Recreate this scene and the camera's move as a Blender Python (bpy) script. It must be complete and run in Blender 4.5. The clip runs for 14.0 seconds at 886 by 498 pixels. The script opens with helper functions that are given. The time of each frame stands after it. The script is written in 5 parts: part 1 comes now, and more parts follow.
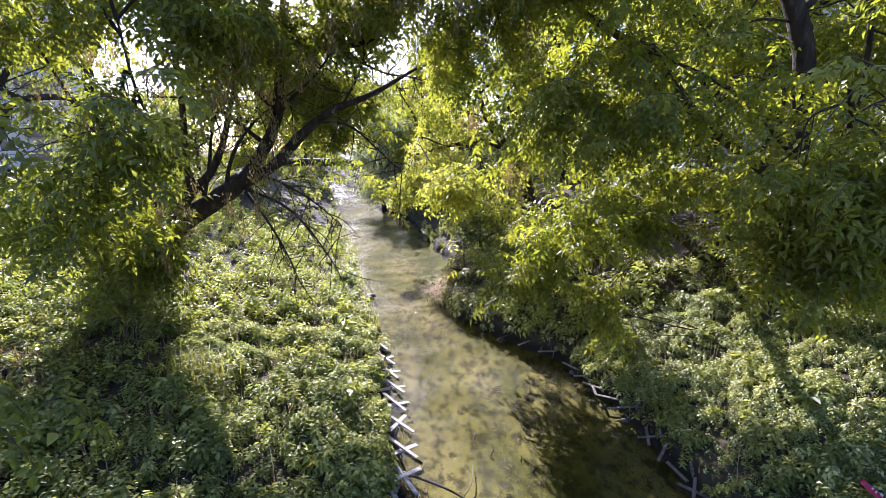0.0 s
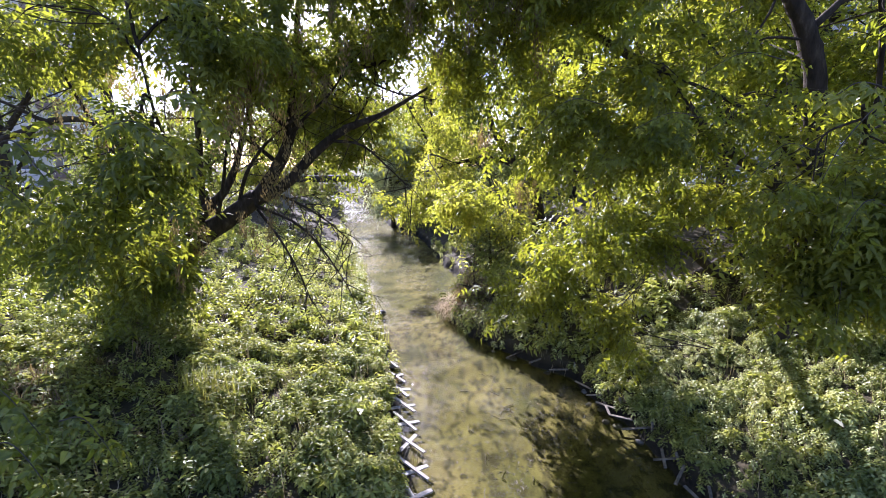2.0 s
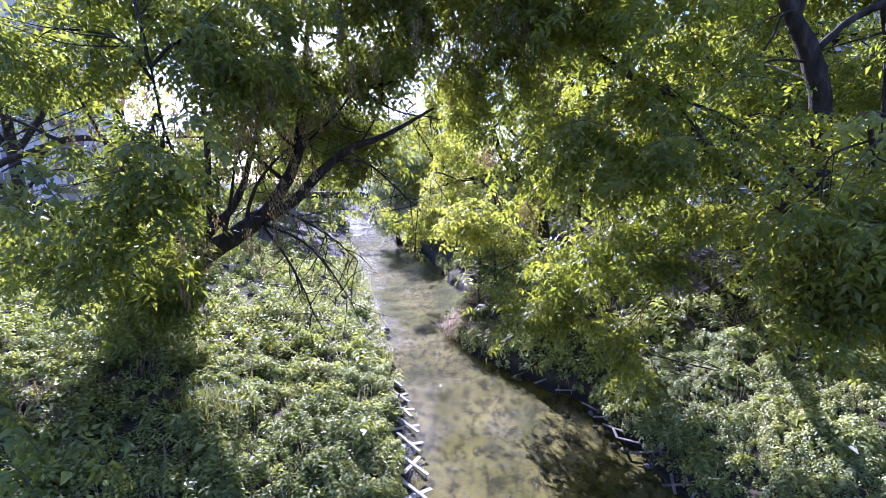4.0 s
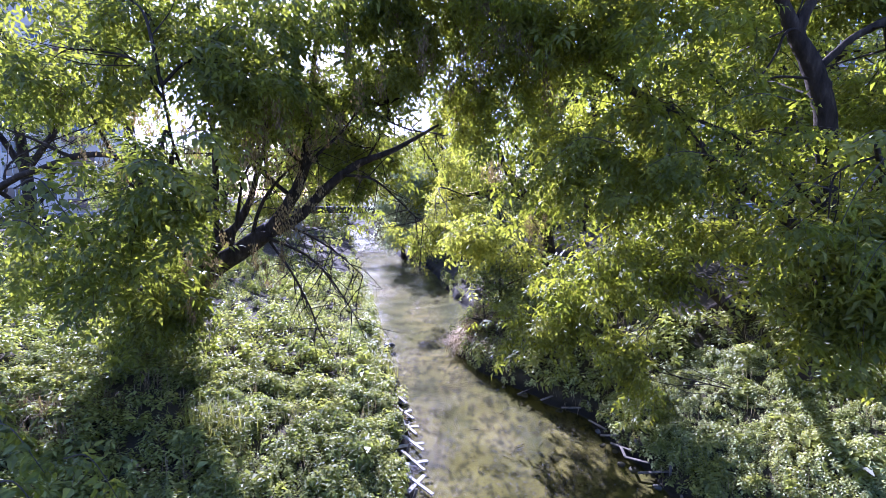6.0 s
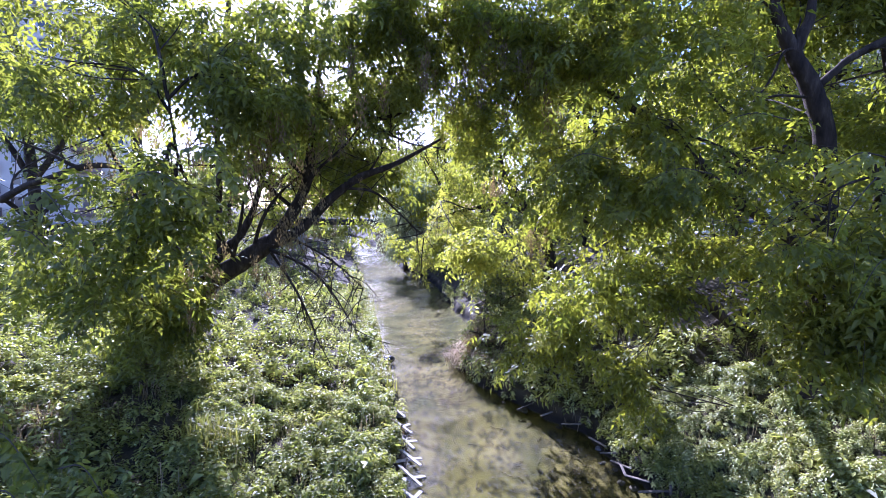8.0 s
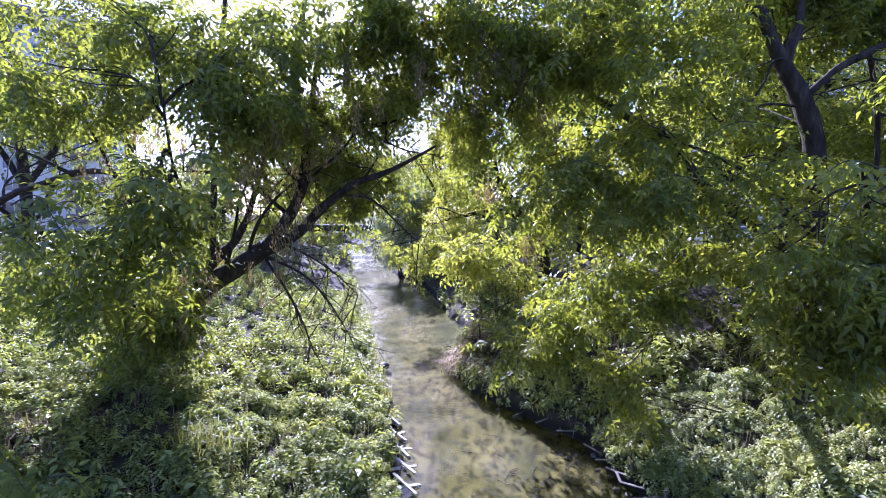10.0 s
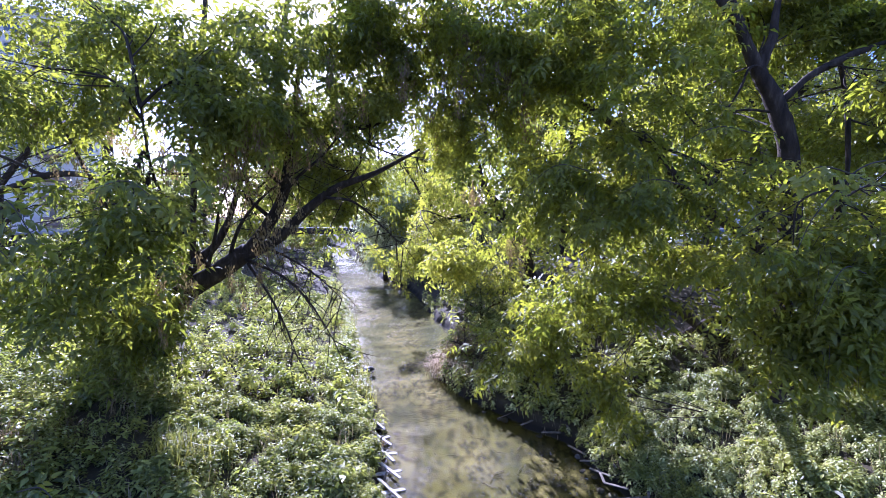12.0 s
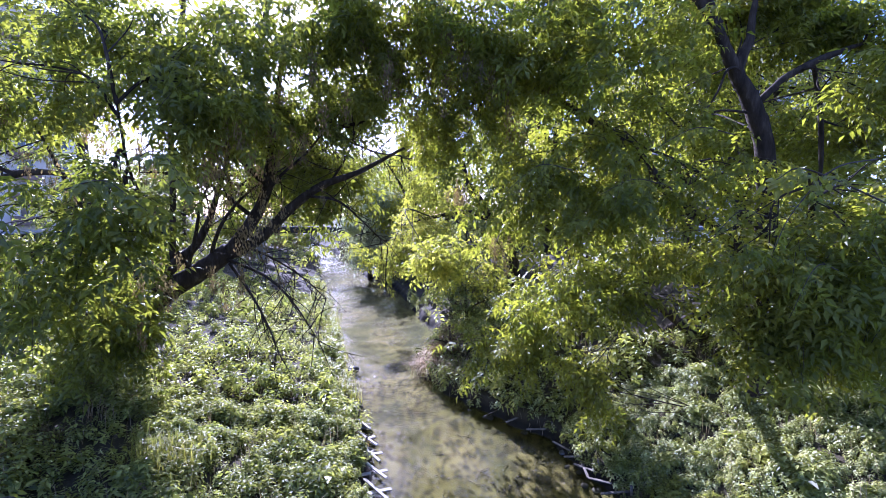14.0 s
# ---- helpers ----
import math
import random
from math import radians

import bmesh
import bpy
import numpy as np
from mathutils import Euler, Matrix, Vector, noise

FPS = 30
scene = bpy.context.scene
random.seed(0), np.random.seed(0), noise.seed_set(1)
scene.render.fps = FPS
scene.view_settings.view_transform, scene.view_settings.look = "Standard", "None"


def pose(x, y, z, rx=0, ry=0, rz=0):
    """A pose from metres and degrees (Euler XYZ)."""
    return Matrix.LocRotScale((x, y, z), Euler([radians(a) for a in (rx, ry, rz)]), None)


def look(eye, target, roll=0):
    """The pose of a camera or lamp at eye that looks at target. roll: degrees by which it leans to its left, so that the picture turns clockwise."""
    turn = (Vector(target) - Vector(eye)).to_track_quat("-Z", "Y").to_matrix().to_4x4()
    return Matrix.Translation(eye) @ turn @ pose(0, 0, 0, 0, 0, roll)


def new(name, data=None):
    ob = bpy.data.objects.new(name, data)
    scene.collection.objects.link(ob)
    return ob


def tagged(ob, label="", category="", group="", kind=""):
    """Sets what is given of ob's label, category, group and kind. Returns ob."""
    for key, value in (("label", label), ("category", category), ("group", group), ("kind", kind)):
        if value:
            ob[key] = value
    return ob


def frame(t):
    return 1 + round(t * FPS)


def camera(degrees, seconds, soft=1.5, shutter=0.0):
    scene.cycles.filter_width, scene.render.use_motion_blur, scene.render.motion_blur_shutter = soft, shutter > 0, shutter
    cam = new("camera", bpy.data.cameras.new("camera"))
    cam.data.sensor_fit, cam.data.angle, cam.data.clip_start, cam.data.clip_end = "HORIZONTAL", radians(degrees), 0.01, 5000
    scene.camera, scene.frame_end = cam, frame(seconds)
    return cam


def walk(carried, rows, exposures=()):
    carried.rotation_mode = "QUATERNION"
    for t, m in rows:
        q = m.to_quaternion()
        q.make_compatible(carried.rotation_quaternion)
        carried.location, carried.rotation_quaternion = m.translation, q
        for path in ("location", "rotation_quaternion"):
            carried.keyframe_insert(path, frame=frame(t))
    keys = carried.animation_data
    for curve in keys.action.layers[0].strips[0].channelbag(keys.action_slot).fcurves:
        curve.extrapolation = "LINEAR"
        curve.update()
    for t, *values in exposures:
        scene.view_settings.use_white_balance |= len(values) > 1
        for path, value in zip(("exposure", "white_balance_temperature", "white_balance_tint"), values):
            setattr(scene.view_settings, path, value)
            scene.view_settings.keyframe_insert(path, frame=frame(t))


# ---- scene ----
cam = camera(90.0, 14.0, 0.5)
EYE = (0.0, 0.0, 5.0)
# seconds, metres from EYE, then yaw, pitch and roll in degrees
ROWS = [
    (0.0, 0.000, 0.000, 0.000, 0.00, -12.60, 0.00),
    (0.5, -0.018, 0.002, 0.000, 0.35, -12.63, -0.14),
    (1.0, -0.029, 0.004, 0.013, 0.61, -11.99, -0.11),
    (1.5, -0.033, -0.004, 0.034, 0.89, -11.35, 0.05),
    (2.0, -0.033, 0.002, 0.054, 1.16, -10.68, 0.30),
    (2.5, -0.038, 0.012, 0.080, 1.24, -10.24, 0.25),
    (3.0, -0.041, 0.017, 0.098, 1.32, -9.76, 0.13),
    (5.5, -0.053, 0.019, 0.111, 2.38, -7.08, 0.15),
    (6.0, -0.053, 0.021, 0.122, 2.37, -6.76, 0.07),
    (6.5, -0.037, 0.014, 0.131, 2.39, -6.53, -0.02),
    (7.0, -0.019, 0.008, 0.124, 2.45, -6.19, -0.14),
    (7.5, -0.004, 0.001, 0.131, 2.51, -5.67, -0.38),
    (8.0, 0.004, -0.005, 0.140, 2.76, -5.12, -0.53),
    (10.5, 0.007, -0.017, 0.139, 1.75, -4.22, -0.66),
    (11.0, 0.014, -0.014, 0.141, 1.29, -4.14, -0.72),
    (11.5, 0.017, -0.005, 0.147, 0.80, -4.04, -0.65),
    (12.0, 0.018, -0.004, 0.150, 0.21, -3.92, -0.54),
    (12.5, 0.017, -0.003, 0.153, -0.27, -3.77, -0.51),
    (13.0, 0.020, -0.006, 0.157, -0.74, -3.76, -0.31),
    (13.5, 0.013, -0.001, 0.158, -1.30, -4.00, -0.29),
    (14.0, 0.012, 0.000, 0.165, -1.78, -4.14, -0.42),
]
EXPOSURES = [(0.0, 1.74, 5350, 33), (2.4, 1.74, 5350, 33), (3.2, 1.83, 4700, 44), (14.0, 1.76, 4700, 44)]
walk(cam, [(t, pose(EYE[0] + x, EYE[1] + y, EYE[2] + z, 0, 0, yaw) @ pose(0, 0, 0, pitch) @ pose(0, 0, 0, 0, roll, 0) @ pose(0, 0, 0, 90))
           for t, x, y, z, yaw, pitch, roll in ROWS], EXPOSURES)

# ---- light ----
SUN_AZ, SUN_EL = -19.0, 30.5
SUN = np.array([math.sin(radians(SUN_AZ)) * math.cos(radians(SUN_EL)), math.cos(radians(SUN_AZ)) * math.cos(radians(SUN_EL)), math.sin(radians(SUN_EL))])
world = bpy.data.worlds.new("sky")
scene.world = world
world.use_nodes = True
sky = world.node_tree.nodes.new("ShaderNodeTexSky")
sky.sky_type, sky.sun_disc = "NISHITA", False
sky.sun_elevation, sky.sun_rotation = radians(SUN_EL), radians(SUN_AZ)
back = world.node_tree.nodes["Background"]
world.node_tree.links.new(sky.outputs[0], back.inputs[0])
back.inputs[1].default_value = 0.09
sun_data = bpy.data.lights.new("sun", "SUN")
sun_data.energy, sun_data.angle, sun_data.color = 5.0, radians(0.53), (1.0, 0.93, 0.80)
sun_lamp = new("sun", sun_data)
sun_lamp.matrix_world = look(tuple(SUN * 60), (0, 0, 0))


# ---- materials ----
class Mat:
    """A node material with short hands for its nodes."""

    def __init__(self, name):
        self.mat = bpy.data.materials.new(name)
        self.mat.use_nodes = True
        self.tree = self.mat.node_tree
        self.bsdf = self.tree.nodes["Principled BSDF"]
        self.out = self.tree.nodes["Material Output"]

    def node(self, kind, **values):
        n = self.tree.nodes.new("ShaderNode" + kind)
        for key, value in values.items():
            n.inputs[key.replace("_", " ")].default_value = value
        return n

    def link(self, a, b):
        self.tree.links.new(a, b)

    def coords(self, scale=(1, 1, 1)):
        geo = self.tree.nodes.new("ShaderNodeNewGeometry")
        m = self.tree.nodes.new("ShaderNodeMapping")
        m.inputs["Scale"].default_value = scale
        self.link(geo.outputs["Position"], m.inputs["Vector"])
        return m.outputs[0]

    def noise(self, scale, detail=4.0, stretch=(1, 1, 1), rough=0.6):
        n = self.node("TexNoise", Scale=scale, Detail=detail, Roughness=rough)
        self.link(self.coords(stretch), n.inputs["Vector"])
        return n.outputs["Fac"]

    def ramp(self, fac, stops):
        r = self.tree.nodes.new("ShaderNodeValToRGB")
        e = r.color_ramp.elements
        while len(e) < len(stops):
            e.new(0.5)
        for k, (p, c) in enumerate(stops):
            e[k].position, e[k].color = p, (*c, 1)
        self.link(fac, r.inputs[0])
        return r.outputs[0]

    def mix(self, fac, a, b, blend="MIX"):
        m = self.tree.nodes.new("ShaderNodeMix")
        m.data_type, m.blend_type = "RGBA", blend
        for value, k in ((fac, 0), (a, 6), (b, 7)):
            if isinstance(value, bpy.types.NodeSocket):
                self.link(value, m.inputs[k])
            else:
                m.inputs[k].default_value = value if k == 0 else (*value, 1)
        return m.outputs[2]

    def bump(self, height, strength=0.4, distance=0.02, normal=None):
        b = self.node("Bump", Strength=strength, Distance=distance)
        self.link(height, b.inputs["Height"])
        if normal is not None:
            self.link(normal, b.inputs["Normal"])
        return b.outputs[0]

    def set(self, color=None, rough=0.6, normal=None, metal=0.0, spec=0.5):
        if isinstance(color, bpy.types.NodeSocket):
            self.link(color, self.bsdf.inputs["Base Color"])
        elif color is not None:
            self.bsdf.inputs["Base Color"].default_value = (*color, 1)
        if isinstance(rough, bpy.types.NodeSocket):
            self.link(rough, self.bsdf.inputs["Roughness"])
        else:
            self.bsdf.inputs["Roughness"].default_value = rough
        self.bsdf.inputs["Metallic"].default_value = metal
        self.bsdf.inputs["Specular IOR Level"].default_value = spec
        if normal is not None:
            self.link(normal, self.bsdf.inputs["Normal"])
        return self.mat


def leaf_material(name, dark, light, glow, share=0.45, rough=0.45, patch=0.7, spec=0.4):
    """Leaves that let part of the light through; each leaf has its own tint, and whole sprays lean lighter or darker."""
    m = Mat(name)
    geo = m.tree.nodes.new("ShaderNodeNewGeometry")
    own = m.ramp(geo.outputs["Random Per Island"], [(0.0, dark), (0.85, light), (1.0, tuple(min(1, c * 1.35) for c in light))])
    broad = m.ramp(m.noise(patch, 2.0), [(0.35, (0.7, 0.75, 0.7)), (0.65, (1.15, 1.1, 1.0))])
    color = m.mix(1.0, own, broad, "MULTIPLY")
    m.set(color, rough, spec=spec)
    tr = m.tree.nodes.new("ShaderNodeBsdfTranslucent")
    through_leaf = m.mix(1.0, m.ramp(geo.outputs["Random Per Island"], [(0.0, tuple(0.65 * c for c in glow)), (1.0, glow)]), broad, "MULTIPLY")
    m.link(through_leaf, tr.inputs[0])
    mix = m.tree.nodes.new("ShaderNodeMixShader")
    mix.inputs[0].default_value = share
    m.link(m.bsdf.outputs[0], mix.inputs[1])
    m.link(tr.outputs[0], mix.inputs[2])
    m.link(mix.outputs[0], m.out.inputs[0])
    return m.mat


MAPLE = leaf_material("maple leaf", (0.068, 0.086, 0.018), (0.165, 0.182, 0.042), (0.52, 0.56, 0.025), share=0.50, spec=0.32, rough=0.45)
# Darker than MAPLE in both leaf and glow colour.
MAPLE_LEFT = leaf_material("maple leaf, darker", (0.044, 0.066, 0.018), (0.120, 0.146, 0.042), (0.46, 0.50, 0.03), share=0.50, spec=0.38, rough=0.42)
MAPLE_YELLOW = leaf_material("maple leaf, light", (0.13, 0.14, 0.022), (0.26, 0.26, 0.045), (0.64, 0.66, 0.05), share=0.58, spec=0.25)
FAR_LEAF = leaf_material("far leaf", (0.06, 0.085, 0.022), (0.14, 0.165, 0.05), (0.40, 0.45, 0.08), share=0.45, patch=0.25)
WILLOW_LEAF = leaf_material("willow leaf", (0.24, 0.28, 0.17), (0.42, 0.46, 0.30), (0.66, 0.72, 0.40), share=0.62, patch=0.4)
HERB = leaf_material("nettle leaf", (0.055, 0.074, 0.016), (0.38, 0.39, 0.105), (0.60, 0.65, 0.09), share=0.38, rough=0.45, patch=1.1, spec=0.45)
# Paler copy of HERB: carries painted sunlight on the banks, besides chance patches.
HERB_PALE_SUNLIT = leaf_material("herb leaf, pale and sunlit", (0.20, 0.23, 0.075), (0.66, 0.66, 0.27), (0.64, 0.68, 0.16), share=0.30, rough=0.45, spec=0.5)
DRY = leaf_material("dry leaf", (0.12, 0.09, 0.04), (0.24, 0.18, 0.09), (0.30, 0.22, 0.08), share=0.3, rough=0.8)
STRAW = leaf_material("bleached straw", (0.24, 0.175, 0.09), (0.46, 0.36, 0.21), (0.40, 0.32, 0.16), share=0.25, rough=0.8)
SEED = leaf_material("dry winged seed", (0.10, 0.075, 0.035), (0.25, 0.19, 0.085), (0.38, 0.28, 0.10), share=0.35, rough=0.7)
GRASS = leaf_material("grass blade", (0.12, 0.14, 0.025), (0.28, 0.28, 0.07), (0.50, 0.50, 0.07), share=0.4)


def bark_material():
    m = Mat("bark")
    n = m.noise(9.0, 6.0, (1, 1, 0.25))
    fine = m.noise(60.0, 4.0, (1, 1, 0.3))
    color = m.ramp(n, [(0.3, (0.016, 0.012, 0.008)), (0.55, (0.046, 0.035, 0.024)), (0.75, (0.11, 0.086, 0.058))])
    return m.set(color, 0.9, m.bump(fine, 0.5, 0.01, m.bump(n, 0.8, 0.03)), spec=0.2)


BARK = bark_material()


def twig_material():
    m = Mat("twig bark")
    return m.set(m.ramp(m.noise(14.0), [(0.3, (0.04, 0.032, 0.022)), (0.7, (0.10, 0.085, 0.06))]), 0.85, spec=0.2)


TWIG = twig_material()


def ground_material():
    """Brown soil with litter on the banks, silt under the water; the line between them is ragged."""
    m = Mat("soil and silt")
    a, b = m.noise(1.3, 5.0), m.noise(22.0, 6.0)
    soil = m.mix(0.5, m.ramp(a, [(0.3, (0.040, 0.032, 0.020)), (0.7, (0.075, 0.058, 0.036))]), m.ramp(b, [(0.35, (0.03, 0.03, 0.014)), (0.6, (0.07, 0.06, 0.032)), (0.75, (0.13, 0.105, 0.06))]))
    c = m.noise(0.55, 4.0, (1, 0.5, 1))
    d = m.noise(5.0, 6.0, (1, 0.6, 1))
    e = m.noise(30.0, 4.0)
    silt = m.ramp(c, [(0.36, (0.075, 0.080, 0.020)), (0.48, (0.15, 0.138, 0.040)), (0.62, (0.22, 0.19, 0.062))])
    silt = m.mix(m.ramp(d, [(0.46, (0, 0, 0)), (0.60, (0.9, 0.9, 0.9))]), silt, (0.045, 0.042, 0.016))
    silt = m.mix(m.ramp(e, [(0.55, (0, 0, 0)), (0.66, (0.8, 0.8, 0.8))]), silt, (0.028, 0.024, 0.011))
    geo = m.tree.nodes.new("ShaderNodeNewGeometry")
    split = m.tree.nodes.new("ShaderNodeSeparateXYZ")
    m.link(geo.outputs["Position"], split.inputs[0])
    edge = m.node("MapRange")
    edge.inputs["From Min"].default_value, edge.inputs["From Max"].default_value = -0.05, 0.02
    m.link(split.outputs[2], edge.inputs["Value"])
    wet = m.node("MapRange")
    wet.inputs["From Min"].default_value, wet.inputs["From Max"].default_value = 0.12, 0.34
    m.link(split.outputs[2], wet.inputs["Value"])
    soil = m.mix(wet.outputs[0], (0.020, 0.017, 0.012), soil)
    return m.set(m.mix(edge.outputs[0], silt, soil), 0.9, m.bump(b, 0.6, 0.03), spec=0.15)


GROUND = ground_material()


def water_material():
    m = Mat("clear shallow water")
    m.tree.nodes.remove(m.bsdf)
    broad = m.noise(2.4, 3.0, (1.0, 0.55, 1))
    fine = m.noise(10.0, 3.0, (1.0, 0.75, 1))
    riffle = m.ramp(m.noise(0.45, 2.0, (1.3, 0.6, 1)), [(0.42, (0.03, 0.03, 0.03)), (0.66, (0.30, 0.30, 0.30))])
    geo = m.tree.nodes.new("ShaderNodeNewGeometry")
    away = m.node("VectorMath")
    away.operation = "DISTANCE"
    away.inputs[1].default_value = (-1.0, 12.0, 0.0)
    m.link(geo.outputs["Position"], away.inputs[0])
    wide = m.node("Math")
    wide.operation = "DIVIDE"
    wide.inputs[1].default_value = 2.0
    m.link(away.outputs["Value"], wide.inputs[0])
    shoal = m.ramp(wide.outputs[0], [(0.0, (1, 1, 1)), (1.0, (0.0, 0.0, 0.0))])
    riffle = m.mix(1.0, riffle, shoal, "LIGHTEN")
    far_away = m.node("VectorMath")
    far_away.operation = "DISTANCE"
    far_away.inputs[1].default_value = (-8.2, 36.0, 0.0)
    m.link(geo.outputs["Position"], far_away.inputs[0])
    span = m.node("Math")
    span.operation = "DIVIDE"
    span.inputs[1].default_value = 6.0
    m.link(far_away.outputs["Value"], span.inputs[0])
    riffle = m.mix(1.0, riffle, m.ramp(span.outputs[0], [(0.0, (1, 1, 1)), (1.0, (0, 0, 0))]), "LIGHTEN")
    small = m.node("Math")
    small.operation = "MULTIPLY"
    m.link(fine, small.inputs[0])
    m.link(riffle, small.inputs[1])
    normal = m.bump(small.outputs[0], 1.0, 0.2, m.bump(broad, 0.09, 0.14))
    fres = m.node("Fresnel", IOR=1.333)
    gloss = m.tree.nodes.new("ShaderNodeBsdfGlossy")
    m.link(m.ramp(riffle, [(0.3, (0.015, 0.015, 0.015)), (0.9, (0.06, 0.06, 0.06))]), gloss.inputs["Roughness"])
    clear = m.tree.nodes.new("ShaderNodeBsdfTransparent")
    clear.inputs[0].default_value = (0.88, 0.87, 0.68, 1)
    mix = m.tree.nodes.new("ShaderNodeMixShader")
    m.link(normal, fres.inputs["Normal"])
    m.link(normal, gloss.inputs["Normal"])
    m.link(fres.outputs[0], mix.inputs[0])
    m.link(clear.outputs[0], mix.inputs[1])
    m.link(gloss.outputs[0], mix.inputs[2])
    m.link(mix.outputs[0], m.out.inputs[0])
    return m.mat


WATER = water_material()


def worn(name, a, b, scale=6.0, rough=0.8, stretch=(1, 1, 1), bump=0.3, metal=0.0):
    m = Mat(name)
    n = m.noise(scale, 6.0, stretch)
    return m.set(m.ramp(n, [(0.3, a), (0.7, b)]), rough, m.bump(n, bump, 0.01), metal=metal)


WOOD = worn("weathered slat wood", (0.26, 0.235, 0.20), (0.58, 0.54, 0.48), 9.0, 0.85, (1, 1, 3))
# Darker, browner tone for the right fence and all stakes.
DARK_WOOD = worn("dark slat wood", (0.06, 0.05, 0.036), (0.20, 0.17, 0.125), 9.0, 0.85, (1, 1, 3))
WET_WOOD = worn("wet sunken wood", (0.035, 0.028, 0.016), (0.09, 0.07, 0.04), 7.0, 0.6)
STONE = worn("grey stone", (0.07, 0.065, 0.055), (0.17, 0.16, 0.14), 8.0, 0.8)
WET_STONE = worn("wet dark stone", (0.015, 0.014, 0.013), (0.05, 0.045, 0.04), 12.0, 0.35)
PIPE_STEEL = worn("rusty dark pipe wrap", (0.014, 0.013, 0.014), (0.035, 0.032, 0.032), 3.0, 0.75)
CONCRETE = worn("old concrete", (0.22, 0.21, 0.19), (0.38, 0.36, 0.33), 1.2, 0.9)
PLASTER = worn("pale grey facade panels", (0.70, 0.61, 0.50), (0.84, 0.75, 0.62), 0.35, 0.85, bump=0.1)
PLASTER_WARM = worn("pale cream facade panels", (0.55, 0.51, 0.45), (0.70, 0.66, 0.58), 0.35, 0.85, bump=0.1)
BALCONY = worn("brown balcony board", (0.20, 0.13, 0.10), (0.30, 0.21, 0.16), 0.8, 0.7, bump=0.1)
FRAME_WHITE = worn("white window frame", (0.66, 0.66, 0.66), (0.80, 0.80, 0.80), 3.0, 0.5, bump=0.05)
ASPHALT = worn("grey asphalt", (0.05, 0.05, 0.05), (0.10, 0.10, 0.10), 8.0, 0.9)
CAR_PAINT = worn("white car paint", (0.70, 0.70, 0.71), (0.80, 0.80, 0.81), 0.5, 0.18, bump=0.0)
RUBBER = worn("black rubber", (0.02, 0.02, 0.02), (0.04, 0.04, 0.04), 10.0, 0.8)
CHROME = worn("wheel metal", (0.45, 0.45, 0.46), (0.6, 0.6, 0.6), 4.0, 0.3, metal=1.0, bump=0.0)
RED_FOIL = worn("red printed foil", (0.42, 0.015, 0.035), (0.60, 0.03, 0.07), 6.0, 0.3)
WHITE_PRINT = worn("white print", (0.70, 0.66, 0.66), (0.82, 0.80, 0.80), 8.0, 0.4, bump=0.0)


def glass_material():
    m = Mat("window glass")
    return m.set((0.05, 0.06, 0.075), 0.06, spec=0.8)


GLASS = glass_material()

# ---- mesh helpers ----
RNG = np.random.default_rng(7)


def mesh_data(name, verts, faces, mat, smooth=False):
    """A mesh from arrays; faces is an (n, k) array, or a list of such arrays."""
    me = bpy.data.meshes.new(name)
    groups = faces if isinstance(faces, list) else [faces]
    groups = [np.asarray(g, dtype=np.int32) for g in groups if len(g)]
    verts = np.asarray(verts, dtype=np.float32)
    me.vertices.add(len(verts))
    me.vertices.foreach_set("co", verts.ravel())
    loops = np.concatenate([g.ravel() for g in groups])
    sizes = np.concatenate([np.full(len(g), g.shape[1], dtype=np.int32) for g in groups])
    me.loops.add(len(loops))
    me.loops.foreach_set("vertex_index", loops)
    me.polygons.add(len(sizes))
    me.polygons.foreach_set("loop_start", np.concatenate([[0], np.cumsum(sizes)[:-1]]).astype(np.int32))
    me.polygons.foreach_set("use_smooth", np.full(len(sizes), smooth))
    me.materials.append(mat)
    me.update(calc_edges=True)
    return me


def thing(name, label, category, place=(0, 0, 0), group="", kind=""):
    """The empty base of a thing, which carries its tags."""
    ob = new(name)
    ob.location = place
    return tagged(ob, label, category, group, kind)


def world_of(ob):
    """The pose of an object in the world, before the scene is evaluated."""
    if ob.parent is None:
        return ob.matrix_basis.copy()
    return world_of(ob.parent) @ ob.matrix_parent_inverse @ ob.matrix_basis


def part(name, me, parent=None, label="", m=None):
    """One mesh object under a thing or a part; its data, laid by m, are in the world."""
    ob = new(name, me)
    if parent is not None:
        ob.parent = parent
        ob.matrix_parent_inverse = world_of(parent).inverted()
    if m is not None:
        ob.matrix_basis = m
    if label:
        tagged(ob, label)
    return ob


def from_bm(name, bm, mat, smooth=False):
    me = bpy.data.meshes.new(name)
    bm.to_mesh(me)
    bm.free()
    me.materials.append(mat)
    if smooth:
        me.polygons.foreach_set("use_smooth", np.full(len(me.polygons), True))
    return me


def box(name, size, mat, m=None, bevel=0.01):
    """A bevelled box round the origin, laid by m."""
    bm = bmesh.new()
    bmesh.ops.create_cube(bm, size=1.0, matrix=Matrix.Diagonal((*size, 1)))
    if bevel:
        bmesh.ops.bevel(bm, geom=bm.edges[:], offset=min(bevel, min(size) * 0.3), segments=1, affect="EDGES")
    if m is not None:
        bm.transform(m)
    return from_bm(name, bm, mat)


